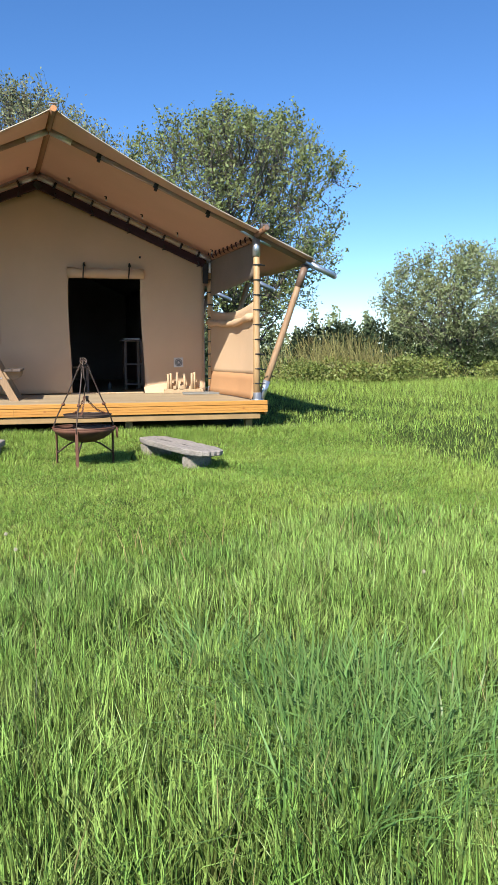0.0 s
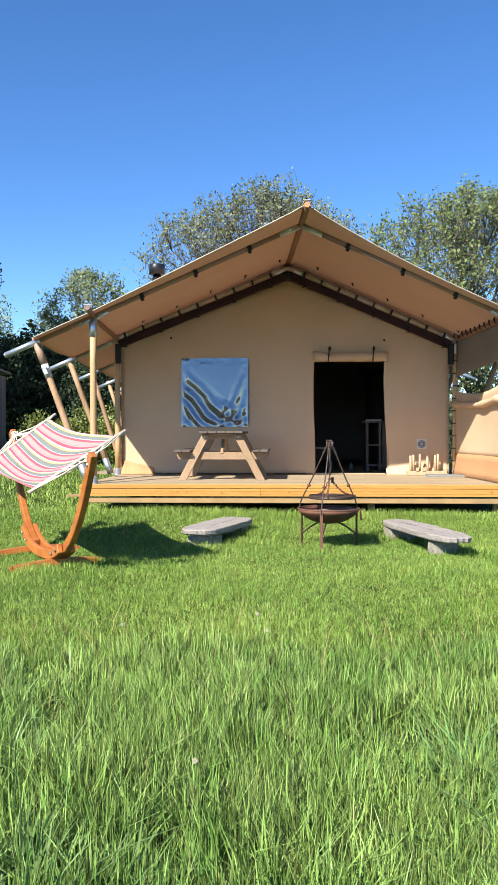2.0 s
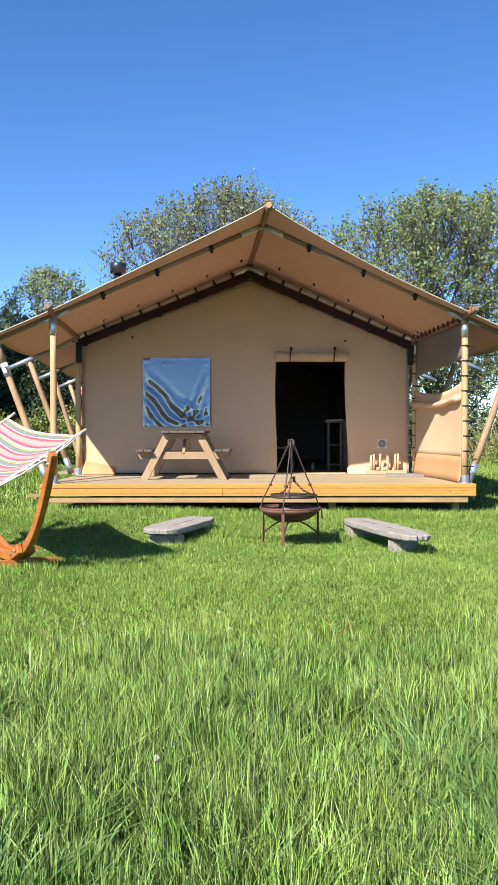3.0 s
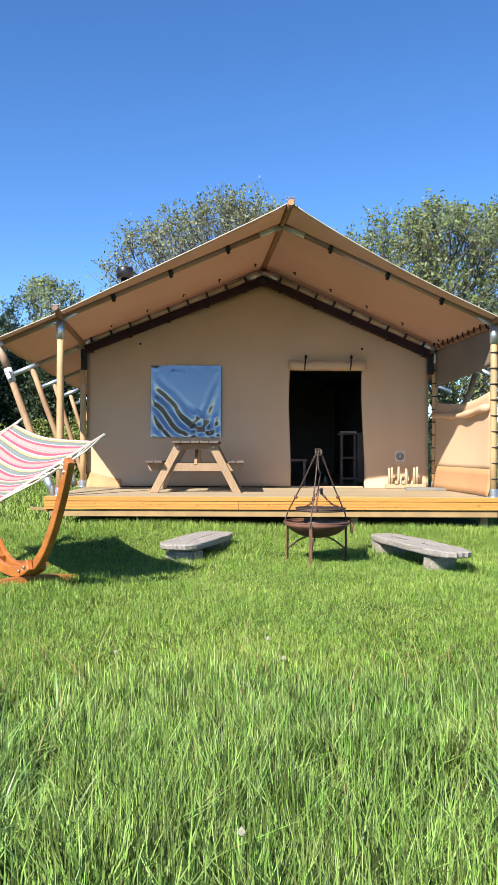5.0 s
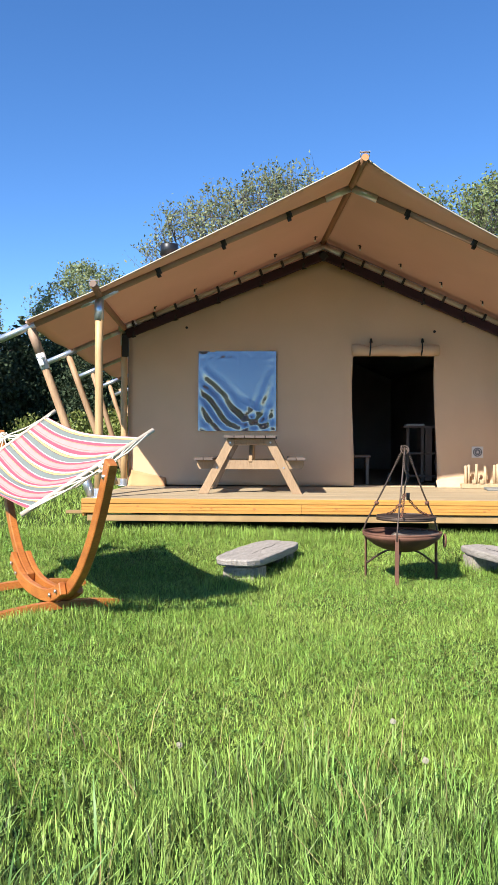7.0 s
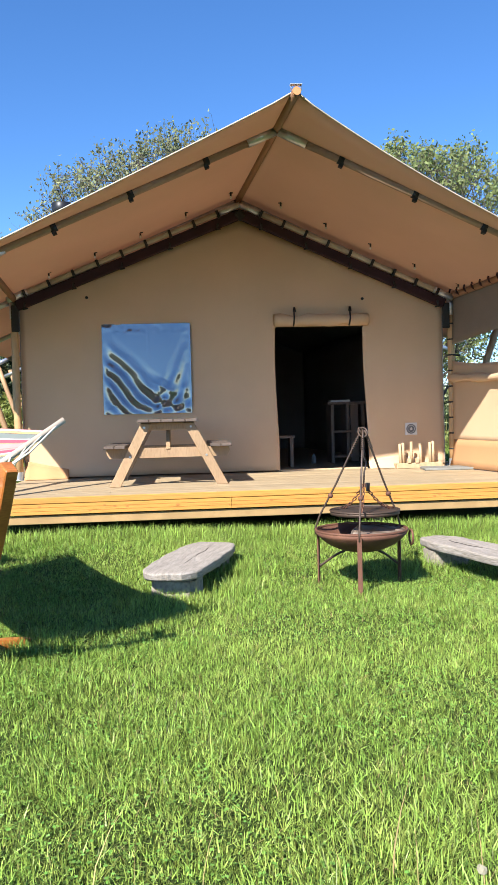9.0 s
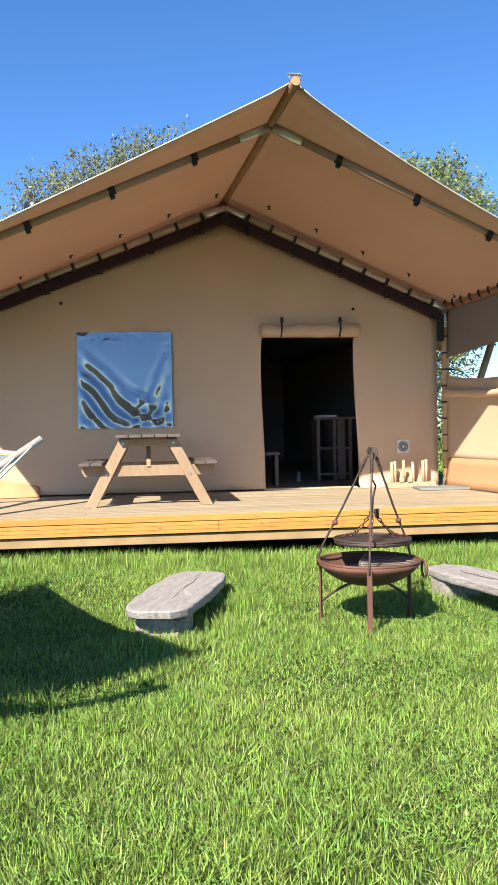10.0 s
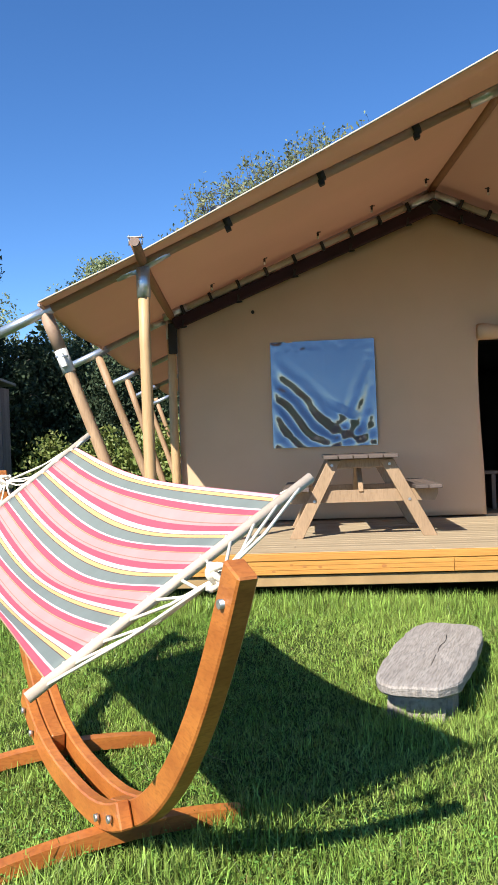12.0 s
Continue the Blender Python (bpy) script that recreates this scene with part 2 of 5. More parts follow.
def striped():
    """Hammock cloth: stripes across the cloth's width, with a woven grain."""
    m = bpy.data.materials.new("striped_cotton")
    m.use_nodes = True
    t = m.node_tree
    L = t.links.new
    p = t.nodes["Principled BSDF"]
    uv = t.nodes.new("ShaderNodeUVMap")
    uv.uv_map = "weave"
    sep = t.nodes.new("ShaderNodeSeparateXYZ")
    L(uv.outputs[0], sep.inputs[0])
    mul = t.nodes.new("ShaderNodeMath")
    mul.operation = "MULTIPLY_ADD"
    mul.inputs[1].default_value, mul.inputs[2].default_value = 4.6, 0.6
    L(sep.outputs[1], mul.inputs[0])
    fr = t.nodes.new("ShaderNodeMath")
    fr.operation = "FRACT"
    L(mul.outputs[0], fr.inputs[0])
    ramp = t.nodes.new("ShaderNodeValToRGB")
    ramp.color_ramp.interpolation = "CONSTANT"
    red, pink, tan, grey, gold, brown, white = ((0.62, 0.085, 0.125), (0.64, 0.30, 0.28), (0.36, 0.20, 0.15), (0.185, 0.215, 0.195),
                                                (0.66, 0.42, 0.17), (0.13, 0.07, 0.055), (0.68, 0.53, 0.54))
    stops, at = [], 0.0
    for width, colour in ((0.015, brown), (0.075, gold), (0.015, brown), (0.085, white), (0.135, red), (0.06, pink), (0.025, tan), (0.185, pink),
                          (0.018, tan), (0.012, gold), (0.13, red), (0.045, white), (0.20, grey)):
        stops.append((at, colour))
        at += width
    els = ramp.color_ramp.elements
    els[0].color = (*stops[0][1], 1)
    els[1].position, els[1].color = stops[1][0], (*stops[1][1], 1)
    for pos, col in stops[2:]:
        e = els.new(pos)
        e.color = (*col, 1)
    L(fr.outputs[0], ramp.inputs[0])
    n = t.nodes.new("ShaderNodeTexNoise")
    n.inputs["Scale"].default_value = 9
    hs = t.nodes.new("ShaderNodeHueSaturation")
    mr = t.nodes.new("ShaderNodeMapRange")
    mr.inputs[3].default_value, mr.inputs[4].default_value = 0.78, 1.0
    tc = t.nodes.new("ShaderNodeTexCoord")
    L(tc.outputs["Object"], n.inputs["Vector"])
    L(n.outputs["Fac"], mr.inputs[0])
    L(mr.outputs[0], hs.inputs["Value"])
    L(ramp.outputs[0], hs.inputs["Color"])
    L(hs.outputs[0], p.inputs["Base Color"])
    p.inputs["Roughness"].default_value = 0.85
    n2 = t.nodes.new("ShaderNodeTexNoise")
    n2.inputs["Scale"].default_value = 400
    L(tc.outputs["Object"], n2.inputs["Vector"])
    bp = t.nodes.new("ShaderNodeBump")
    bp.inputs["Strength"].default_value, bp.inputs["Distance"].default_value = 0.3, 0.002
    L(n2.outputs["Fac"], bp.inputs["Height"])
    L(bp.outputs[0], p.inputs["Normal"])
    tr = t.nodes.new("ShaderNodeBsdfTranslucent")
    L(hs.outputs[0], tr.inputs[0])
    ms = t.nodes.new("ShaderNodeMixShader")
    ms.inputs[0].default_value = 0.12
    L(p.outputs[0], ms.inputs[1])
    L(tr.outputs[0], ms.inputs[2])
    L(ms.outputs[0], t.nodes["Material Output"].inputs[0])
    return m


M_STRIPE = striped()


def clear_film():
    """Glossy opaque window film; the dark base colour stands in for the unlit room."""
    m = bpy.data.materials.new("clear_window_film")
    m.use_nodes = True
    t = m.node_tree
    p = t.nodes["Principled BSDF"]
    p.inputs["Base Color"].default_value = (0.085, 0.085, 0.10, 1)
    p.inputs["Roughness"].default_value = 0.06
    p.inputs["IOR"].default_value = 2.1
    p.inputs["Coat Weight"].default_value = 1.0
    p.inputs["Coat Roughness"].default_value = 0.03
    p.inputs["Coat IOR"].default_value = 1.6
    tc = t.nodes.new("ShaderNodeTexCoord")
    n = t.nodes.new("ShaderNodeTexNoise")
    n.inputs["Scale"].default_value, n.inputs["Detail"].default_value, n.inputs["Roughness"].default_value = 7, 3, 0.5
    t.links.new(tc.outputs["Object"], n.inputs["Vector"])
    bp = t.nodes.new("ShaderNodeBump")
    bp.inputs["Strength"].default_value, bp.inputs["Distance"].default_value = 0.22, 0.004
    t.links.new(n.outputs["Fac"], bp.inputs["Height"])
    t.links.new(bp.outputs[0], p.inputs["Normal"])
    t.links.new(bp.outputs[0], p.inputs["Coat Normal"])
    return m


M_FILM = clear_film()


# ---- mesh helpers ----
def finish(name, bm, material, parent=None, label="", smooth=False):
    me = bpy.data.meshes.new(name)
    bm.to_mesh(me)
    bm.free()
    me.materials.append(material)
    if smooth:
        me.shade_smooth()
    ob = new(name, me)
    if parent:
        ob.parent = parent
        ob.matrix_parent_inverse = parent.matrix_world.inverted()
    if label:
        ob["label"] = label
    return ob


def part(name, bm, material, parent, label="", smooth=False):
    return finish(name, bm, material, parent, label, smooth)


def thing(name, at, label, category, group="", kind=""):
    ob = new(name)
    ob.location = at
    ob.empty_display_size = 0.1
    bpy.context.view_layer.update()
    return tagged(ob, label, category, group, kind)


def arrays(name, verts, faces, material, parent=None, label="", smooth=False):
    """A mesh straight from arrays: verts (n, 3), faces (m, 3 or 4)."""
    me = bpy.data.meshes.new(name)
    verts, faces = np.asarray(verts, np.float32), np.asarray(faces, np.int32)
    k = faces.shape[1]
    me.vertices.add(len(verts))
    me.vertices.foreach_set("co", verts.ravel())
    me.loops.add(faces.size)
    me.loops.foreach_set("vertex_index", faces.ravel())
    me.polygons.add(len(faces))
    me.polygons.foreach_set("loop_start", np.arange(0, faces.size, k, dtype=np.int32))
    me.update(calc_edges=True)
    me.materials.append(material)
    if smooth:
        me.shade_smooth()
    ob = new(name, me)
    if parent:
        ob.parent = parent
        ob.matrix_parent_inverse = parent.matrix_world.inverted()
    if label:
        ob["label"] = label
    return ob


def bm_box(bm, centre, size, m=None, bevel=0.004):
    """A box with eased edges, joined into bm. m: a turn or pose about its centre."""
    mm = Matrix.Translation(centre) @ (m.to_4x4() if m else Matrix()) @ Matrix.Diagonal((*size, 1))
    vs = bmesh.ops.create_cube(bm, size=1, matrix=mm)["verts"]
    if bevel:
        es = list({e for v in vs for e in v.link_edges})
        bmesh.ops.bevel(bm, geom=es, offset=bevel, segments=1, affect="EDGES", clamp_overlap=True)
    return bm


def box(centre, size, m=None, bevel=0.004):
    return bm_box(bmesh.new(), centre, size, m, bevel)


def turn_to(d):
    return Vector(d).to_track_quat("Z", "Y").to_matrix()


def bm_tube(bm, pts, radii, seg=10, cap=True):
    """A round rod along points, with a radius (or one for each point)."""
    pts = [Vector(p) for p in pts]
    if not hasattr(radii, "__len__"):
        radii = [radii] * len(pts)
    rings = []
    side = None
    for i, p in enumerate(pts):
        d = (pts[min(i + 1, len(pts) - 1)] - pts[max(i - 1, 0)]).normalized()
        if side is None:
            side = d.orthogonal().normalized()
        side = (side - d * side.dot(d)).normalized()
        up = d.cross(side)
        rings.append([bm.verts.new(p + (side * math.cos(2 * math.pi * k / seg) + up * math.sin(2 * math.pi * k / seg)) * radii[i]) for k in range(seg)])
    for r0, r1 in zip(rings, rings[1:]):
        for k in range(seg):
            f = bm.faces.new((r0[k], r0[(k + 1) % seg], r1[(k + 1) % seg], r1[k]))
            f.smooth = True
    if cap:
        bm.faces.new(rings[0][::-1])
        bm.faces.new(rings[-1])
    return bm


def tube(pts, radii, seg=10, cap=True):
    return bm_tube(bmesh.new(), pts, radii, seg, cap)


def pole(p0, p1, r, r1=None, seg=12, wobble=0.0, n=2):
    p0, p1 = Vector(p0), Vector(p1)
    pts, rad = [], []
    for i in range(n):
        f = i / (n - 1)
        q = p0.lerp(p1, f)
        if 0 < i < n - 1:
            q += Vector((random.uniform(-1, 1), random.uniform(-1, 1), random.uniform(-1, 1))) * wobble
        pts.append(q)
        rad.append(r + ((r1 or r) - r) * f)
    return tube(pts, rad, seg)


def grid_sheet(bm, fn, nu, nv):
    """A sheet of nu x nv cells, fn(u, v) with u, v in 0..1."""
    vs = [[bm.verts.new(fn(i / nu, j / nv)) for j in range(nv + 1)] for i in range(nu + 1)]
    for i in range(nu):
        for j in range(nv):
            f = bm.faces.new((vs[i][j], vs[i + 1][j], vs[i + 1][j + 1], vs[i][j + 1]))
            f.smooth = True
    return bm


def thicken(ob, t):
    md = ob.modifiers.new("thickness", "SOLIDIFY")
    md.thickness, md.offset = t, 0
    return ob


def ease(a, b, v):
    f = np.clip((v - a) / (b - a), 0, 1)
    return f * f * (3 - 2 * f)


def gz(x, y):
    """Height of the ground: falls from the tent to where the walk begins, rises gently behind."""
    x, y = np.asarray(x, float), np.asarray(y, float)
    z = -0.105 - 0.20 * ease(-5.5, -14, y) + 0.14 * ease(-4.7, -2.8, y) + 0.30 * ease(-2.5, 7, y)
    return z + 0.025 * np.sin(x * 0.7 + 1.3) * np.sin(y * 0.6) + 0.012 * np.sin(x * 2.1 + y * 1.7)


# ---- ground ----
def ground():
    near = np.concatenate([np.linspace(-16, 14, 76)])
    far = np.array([20, 30, 50, 90, 180, 400, 900, 2000.0])
    ys = np.concatenate([-far[::-1] - 6, near, far])
    xs = np.concatenate([-far[::-1], np.linspace(-15, 15, 76), far])
    X, Y = np.meshgrid(xs, ys, indexing="ij")
    verts = np.stack([X, Y, gz(X, Y)], -1).reshape(-1, 3)
    n, m = len(xs), len(ys)
    i, j = np.meshgrid(np.arange(n - 1), np.arange(m - 1), indexing="ij")
    a = (i * m + j).ravel()
    ob = arrays("ground", verts, np.stack([a, a + m, a + m + 1, a + 1], -1), M_SOIL, smooth=True)
    tagged(ob, "grassy meadow ground with a mown lawn before the tent", "ground", kind="structure")


ground()

# ---- timber deck ----
DZ = 0.478           # top of the deck
DX0, DX1, DY0, DY1 = -4.52, 1.55, -2.68, 8.3
SK = 0.085           # the tent's long axis leans to the left going back


def sx(x, y):
    return x - SK * y


def build_deck():
    d = thing("deck", (-1.5, -2.6, DZ - 0.3), "raised timber deck of weathered boards with honey-coloured pine fascia", "deck")
    y = DY0 + 0.035
    k = 0
    while y < 0.55:
        cut = (-2.1, -0.3, -3.2, 0.5)[k % 4]
        for x0, x1 in ((DX0 + 0.01, cut - 0.002), (cut + 0.002, DX1 - 0.01)):
            part("deck_board", box(((x0 + x1) / 2, y + 0.066, DZ - 0.014 + random.uniform(-0.001, 0.001)), (x1 - x0, 0.132, 0.028), None, 0.003), M_DECK, d)
        y += 0.138
        k += 1
    b = box((sx(-1.6, 4.4), 4.42, DZ - 0.016), (6.4, 7.6, 0.028), None, 0.003)
    part("deck_floor", b, M_DECK, d)
    # front fascia: an upper batten, a main board in two lengths, and a recessed lower board
    part("fascia_edge", box(((DX0 + DX1) / 2, DY0 - 0.005, DZ - 0.030), (DX1 - DX0, 0.05, 0.060), None, 0.006), M_FASCIA, d)
    for x0, x1 in ((DX0, -1.97), (-1.966, DX1)):
        # grooved board: a toothed section drawn out along x
        bm = bmesh.new()
        zt, zb, ng = DZ - 0.062, DZ - 0.169, 2
        sec = [(DY0 + 0.022, zt), (DY0 - 0.018, zt), (DY0 - 0.022, zt - 0.004)]
        for k in range(ng):
            zc = zt - 0.107 * (k + 1) / (ng + 1)
            sec += [(DY0 - 0.022, zc + 0.002), (DY0 - 0.018, zc + 0.001), (DY0 - 0.018, zc - 0.001), (DY0 - 0.022, zc - 0.002)]
        sec += [(DY0 - 0.022, zb + 0.004), (DY0 - 0.018, zb), (DY0 + 0.022, zb)]
        ends = [[bm.verts.new((x, y, z)) for y, z in sec] for x in (x0, x1)]
        for k in range(len(sec)):
            k2 = (k + 1) % len(sec)
            bm.faces.new((ends[0][k], ends[0][k2], ends[1][k2], ends[1][k]))
        bm.faces.new(ends[0][::-1])
        bm.faces.new(ends[1])
        bmesh.ops.recalc_face_normals(bm, faces=bm.faces)
        fb = part("fascia_board", bm, M_FASCIA, d)
        for k in range(6):
            kx, kz = random.uniform(x0 + 0.1, x1 - 0.1), random.uniform(zb + 0.025, zt - 0.025)
            r = random.uniform(0.008, 0.014)
            bm = bmesh.new()
            rim = [bm.verts.new((kx + 1.5 * r * math.cos(a), DY0 - 0.0235, kz + r * math.sin(a))) for a in np.linspace(0, 2 * math.pi, 11)[:-1]]
            bm.faces.new(rim[::-1])
            part("knot", bm, M_KNOT, fb)
    part("lower_board", box(((DX0 + DX1) / 2 - 0.02, DY0 + 0.03, DZ - 0.222), (DX1 - DX0 - 0.16, 0.044, 0.084), None, 0.005), M_JOIST, d, "paler rough lower board")
    for x in (DX0 + 0.02, DX1 - 0.02):
        part("end_board", box((x, 0.4, DZ - 0.11), (0.04, 6.1, 0.2), None, 0.005), M_FASCIA, d)
    part("side_batten", box((DX0 - 0.12, DY0 + 0.35, DZ - 0.19), (0.3, 0.12, 0.035), None, 0.004), M_JOIST, d)
    for x in (-0.42, 1.32):
        z0 = float(gz(x, -2.4)) - 0.12
        part("deck_leg", box((x, -2.45, (z0 + DZ - 0.2) / 2), (0.1, 0.1, DZ - 0.2 - z0), None, 0.005), M_JOIST, d)


build_deck()

# ---- safari tent ----
RZ = 4.13                       # ridge of the fly sheet
SLOPE_L, SLOPE_R = 0.424, 0.458 # the two roof sides fall unequally
LEFT, RIGHT = -3.76, 3.60       # fly edges, from the ridge
LPOST, RPOST = -2.94, 2.82
FRAMES = (-2.60, 0.06, 2.75, 5.45, 8.1)
WALL_TOP, WALL_L, WALL_R = 3.88, 0.394, 0.442


def ridge_x(y):
    return -1.605 - 0.078 * y


def roof_z(dx):
    return RZ - (SLOPE_L if dx < 0 else SLOPE_R) * abs(dx)


def fly(dx, y, drop=0.0):
    """A point of the fly sheet, dx from the ridge."""
    return Vector((ridge_x(y) + dx, y, roof_z(dx) - drop))


tent = thing("safari_tent", (-1.6, 0.0, DZ), "large taupe canvas safari tent with pitched fly sheet and pine poles", "tent")


def front_edge(dx):
    """How far the sheet's front edge reaches out, dx from the ridge."""
    return -3.46 + 0.66 * min(abs(dx) / 2.95, 1.0) ** (0.9 if dx < 0 else 0.8)


def droop(dx):
    return 0.055 * math.sin(math.pi * min(dx / 2.9, 1.0)) if dx > 0 else 0.0


def fly_sheet():
    bm = bmesh.new()

    def side(sign, edge):
        nu = 26

        def fn(u, v):
            dx = edge * u
            y0 = front_edge(dx)
            y = y0 + (8.45 - y0) * v
            sag = 0.0
            for a, b in zip((y0, *FRAMES[1:]), (FRAMES[1:] + (8.5,))):
                if a <= y <= b:
                    sag = 0.035 * math.sin(math.pi * (y - a) / (b - a)) * (0.3 + u)
            lift = 0.015 * math.sin(u * 9 + y)
            flap = 0.10 * max(0, u - 0.8) * math.sin(math.pi * ((y + 2.6) % 2.7) / 2.7)
            return fly(dx, y, sag + flap - 0.01 * lift + droop(dx) * max(0.0, 1 - (y - y0) / 0.55))
        grid_sheet(bm, fn, nu, 44)
    side(-1, LEFT)
    side(1, RIGHT)
    bmesh.ops.remove_doubles(bm, verts=bm.verts, dist=0.002)
    bmesh.ops.recalc_face_normals(bm, faces=bm.faces)
    thicken(part("fly_sheet", bm, M_FLY, tent, "taupe fly sheet, pale piped edge"), 0.006)
    for edge in (LEFT, RIGHT):
        pts = []
        for i in range(21):
            dx = edge * i / 20
            pts.append(fly(dx, front_edge(dx) - 0.005, 0.012 * (i > 0) + droop(dx)) + Vector((0, -0.004, 0.006)))
        part("piping", tube(pts, 0.008, 6), M_PIPING, tent)
        part("eave_hem", tube([fly(edge, y, 0.02 + 0.02 * math.sin(math.pi * ((y + 2.6) % 2.7) / 2.7)) for y in np.linspace(-2.8, 8.4, 30)], 0.014, 6), M_FLY, tent)


def rafters():
    for i, y in enumerate(FRAMES):
        for sign, edge, end in ((-1, LEFT, -4.20), (1, RIGHT, 4.0)):
            a, b = fly(0.05 * sign, y, 0.042), fly(end, y, 0.042)
            mid = fly(edge * 0.985, y, 0.042)
            wood = part("rafter", tube([a, mid], 0.038, 12), M_RAFTER if i == 0 else M_STEEL, tent)
            part("eave_tube", tube([mid, b], 0.042, 12), M_STEEL, tent, "galvanised tube end")
            part("tube_cap", tube([b, b + (b - mid).normalized() * 0.02], [0.044, 0.03], 12), M_STEEL, tent)
            part("ridge_sleeve", tube([fly(0.02 * sign, y, 0.042), fly(0.30 * sign, y, 0.042)], 0.047, 12), M_STEEL, tent)
            if i == 0:
                for dx in ((0.72, 1.48, 2.24) if sign < 0 else (0.65, 1.41, 2.13)):
                    c = fly(dx * sign, y, 0.042)
                    d = (fly(1, y) - fly(2, y)).normalized() if sign > 0 else (fly(-1, y) - fly(-2, y)).normalized()
                    part("rafter_strap", tube([c - d * 0.03, c + d * 0.03], 0.046, 10), M_BLACK, tent)
                    part("strap_loop", box(c + Vector((0, -0.0, -0.042)), (0.055, 0.07, 0.045), turn_to(d), 0.004), M_BLACK, tent)
    ridge = part("ridge_pole", pole((ridge_x(-3.52), -3.52, RZ - 0.02), (ridge_x(8.4), 8.4, RZ - 0.05), 0.042, n=6, wobble=0.004), M_POLE_DARK, tent)
    part("end_grain", tube([(ridge_x(-3.53), -3.535, RZ - 0.02), (ridge_x(-3.5), -3.515, RZ - 0.02)], 0.038, 12), M_POLE_END, ridge)
    c = Vector((ridge_x(-3.5), -3.50, RZ + 0.045))
    part("end_bracket", box(c, (0.11, 0.05, 0.008), None, 0.002), M_STEEL, ridge)
    for s in (-1, 1):
        part("bracket_pin", tube([c + Vector((0.045 * s, 0, -0.05)), c + Vector((0.045 * s, 0, 0.015))], 0.006, 6), M_STEEL, ridge)
    for dx, name in ((LPOST, "purlin"), (RPOST, "purlin")):
        z = roof_z(dx) - 0.10
        pu = part(name, tube([(ridge_x(-3.05) + dx, -3.05, z + 0.115), (ridge_x(-2.75) + dx, -2.75, z + 0.085), (ridge_x(-2.3) + dx, -2.3, z + 0.035), (ridge_x(8.4) + dx, 8.4, z)], 0.040, 12), M_POLE_DARK, tent)
        part("end_grain", tube([(ridge_x(-3.06) + dx, -3.062, z + 0.116), (ridge_x(-3.05) + dx, -3.045, z + 0.115)], 0.034, 12), M_DARKWOOD, pu)
        c = Vector((ridge_x(-3.0) + dx, -3.0, z + 0.165))
        part("end_bracket", box(c, (0.12, 0.05, 0.008), None, 0.002), M_STEEL, pu)
        for s in (-1, 1):
            part("bracket_pin", tube([c + Vector((0.05 * s, 0, -0.06)), c + Vector((0.05 * s, 0, 0.02))], 0.006, 6), M_STEEL, pu)


def posts():
    for dx, edge in ((LPOST, LEFT), (RPOST, RIGHT)):
        for i, y in enumerate(FRAMES):
            top = fly(dx, y, 0.12)
            x = top.x
            if i == 1:
                y = -0.10
            z0 = DZ
            p = part("post", pole((x, y, z0 + 0.02), (x, y, top.z - 0.02), 0.050, 0.045, n=5, wobble=0.005), M_POLE, tent)
            part("post_sleeve", tube([(x, y, top.z - 0.20), (x, y, top.z + 0.04)], 0.056, 14), M_STEEL, p)
            part("post_foot", tube([(x, y, z0), (x, y, z0 + 0.012), (x, y, z0 + 0.013), (x, y, z0 + 0.11)], [0.085, 0.085, 0.056, 0.056], 14), M_STEEL, p)
            for ang in (-1, 1):
                part("sleeve_wing", tube([top + Vector((0, 0, 0.04)), fly(dx + 0.22 * ang, y, 0.06)], 0.03, 8), M_STEEL, p)
            # leaning strut out to the eave
            y = FRAMES[i]
            s = 1 if dx > 0 else -1
            foot = Vector((x + 0.09 * s, y + 0.12, DZ + 0.03))
            head = fly(edge * 0.985, y + 0.02, 0.12)
            if s < 0:
                out = 0.03 * (y + 2.6)
                foot.x -= 0.03 + out
                head += Vector((-0.05 - out, 0, 0.02))
                if i > 1:
                    foot.z = float(gz(foot.x, foot.y)) + 0.02
            d = (head - foot).normalized()
            st = part("strut", pole(foot, head, 0.050, 0.045, n=5, wobble=0.006), M_STRUT, tent)
            part("strut_foot", tube([foot - d * 0.03, foot + d * 0.26], 0.055, 14), M_STEEL, st)
            if i == 0:
                part("strut_sleeve", tube([head - d * 0.30, head + d * 0.03], 0.054, 14), M_RAFTER if s < 0 else M_DARKWOOD, st)
                if s < 0:
                    c = head - d * 0.40
                    part("ratchet", box(c + Vector((0.0, -0.055, 0)), (0.075, 0.05, 0.12), turn_to(d), 0.006), M_WHITE, st, "white and steel strap ratchet")
                    part("ratchet_bar", tube([c + Vector((-0.05, -0.085, 0.03)), c + Vector((0.05, -0.085, 0.03))], 0.010, 8), M_STEEL, st)
                    part("strap", tube([c - d * 0.10, c + d * 0.10], 0.053, 12), M_WHITE, st)


def wall_top(x):
    return WALL_TOP - (WALL_L if x < -1.605 else WALL_R) * abs(x + 1.605)


WX0, WX1 = -4.50, 1.12
DOOR = (-1.15, 0.035, 2.41)        # left, right, top
WIN = (-3.44, -2.305, 1.31, 2.475)


def bulge(x, z):
    f = noise.noise(Vector((x * 0.9, z * 0.6, 3.0))) * 0.030 + noise.noise(Vector((x * 2.6, z * 0.7, 8.0))) * 0.012
    return f - 0.05 * max(0, 1 - (z - DZ) / 0.35) ** 2 * (0.6 + 0.4 * math.sin(x * 5))


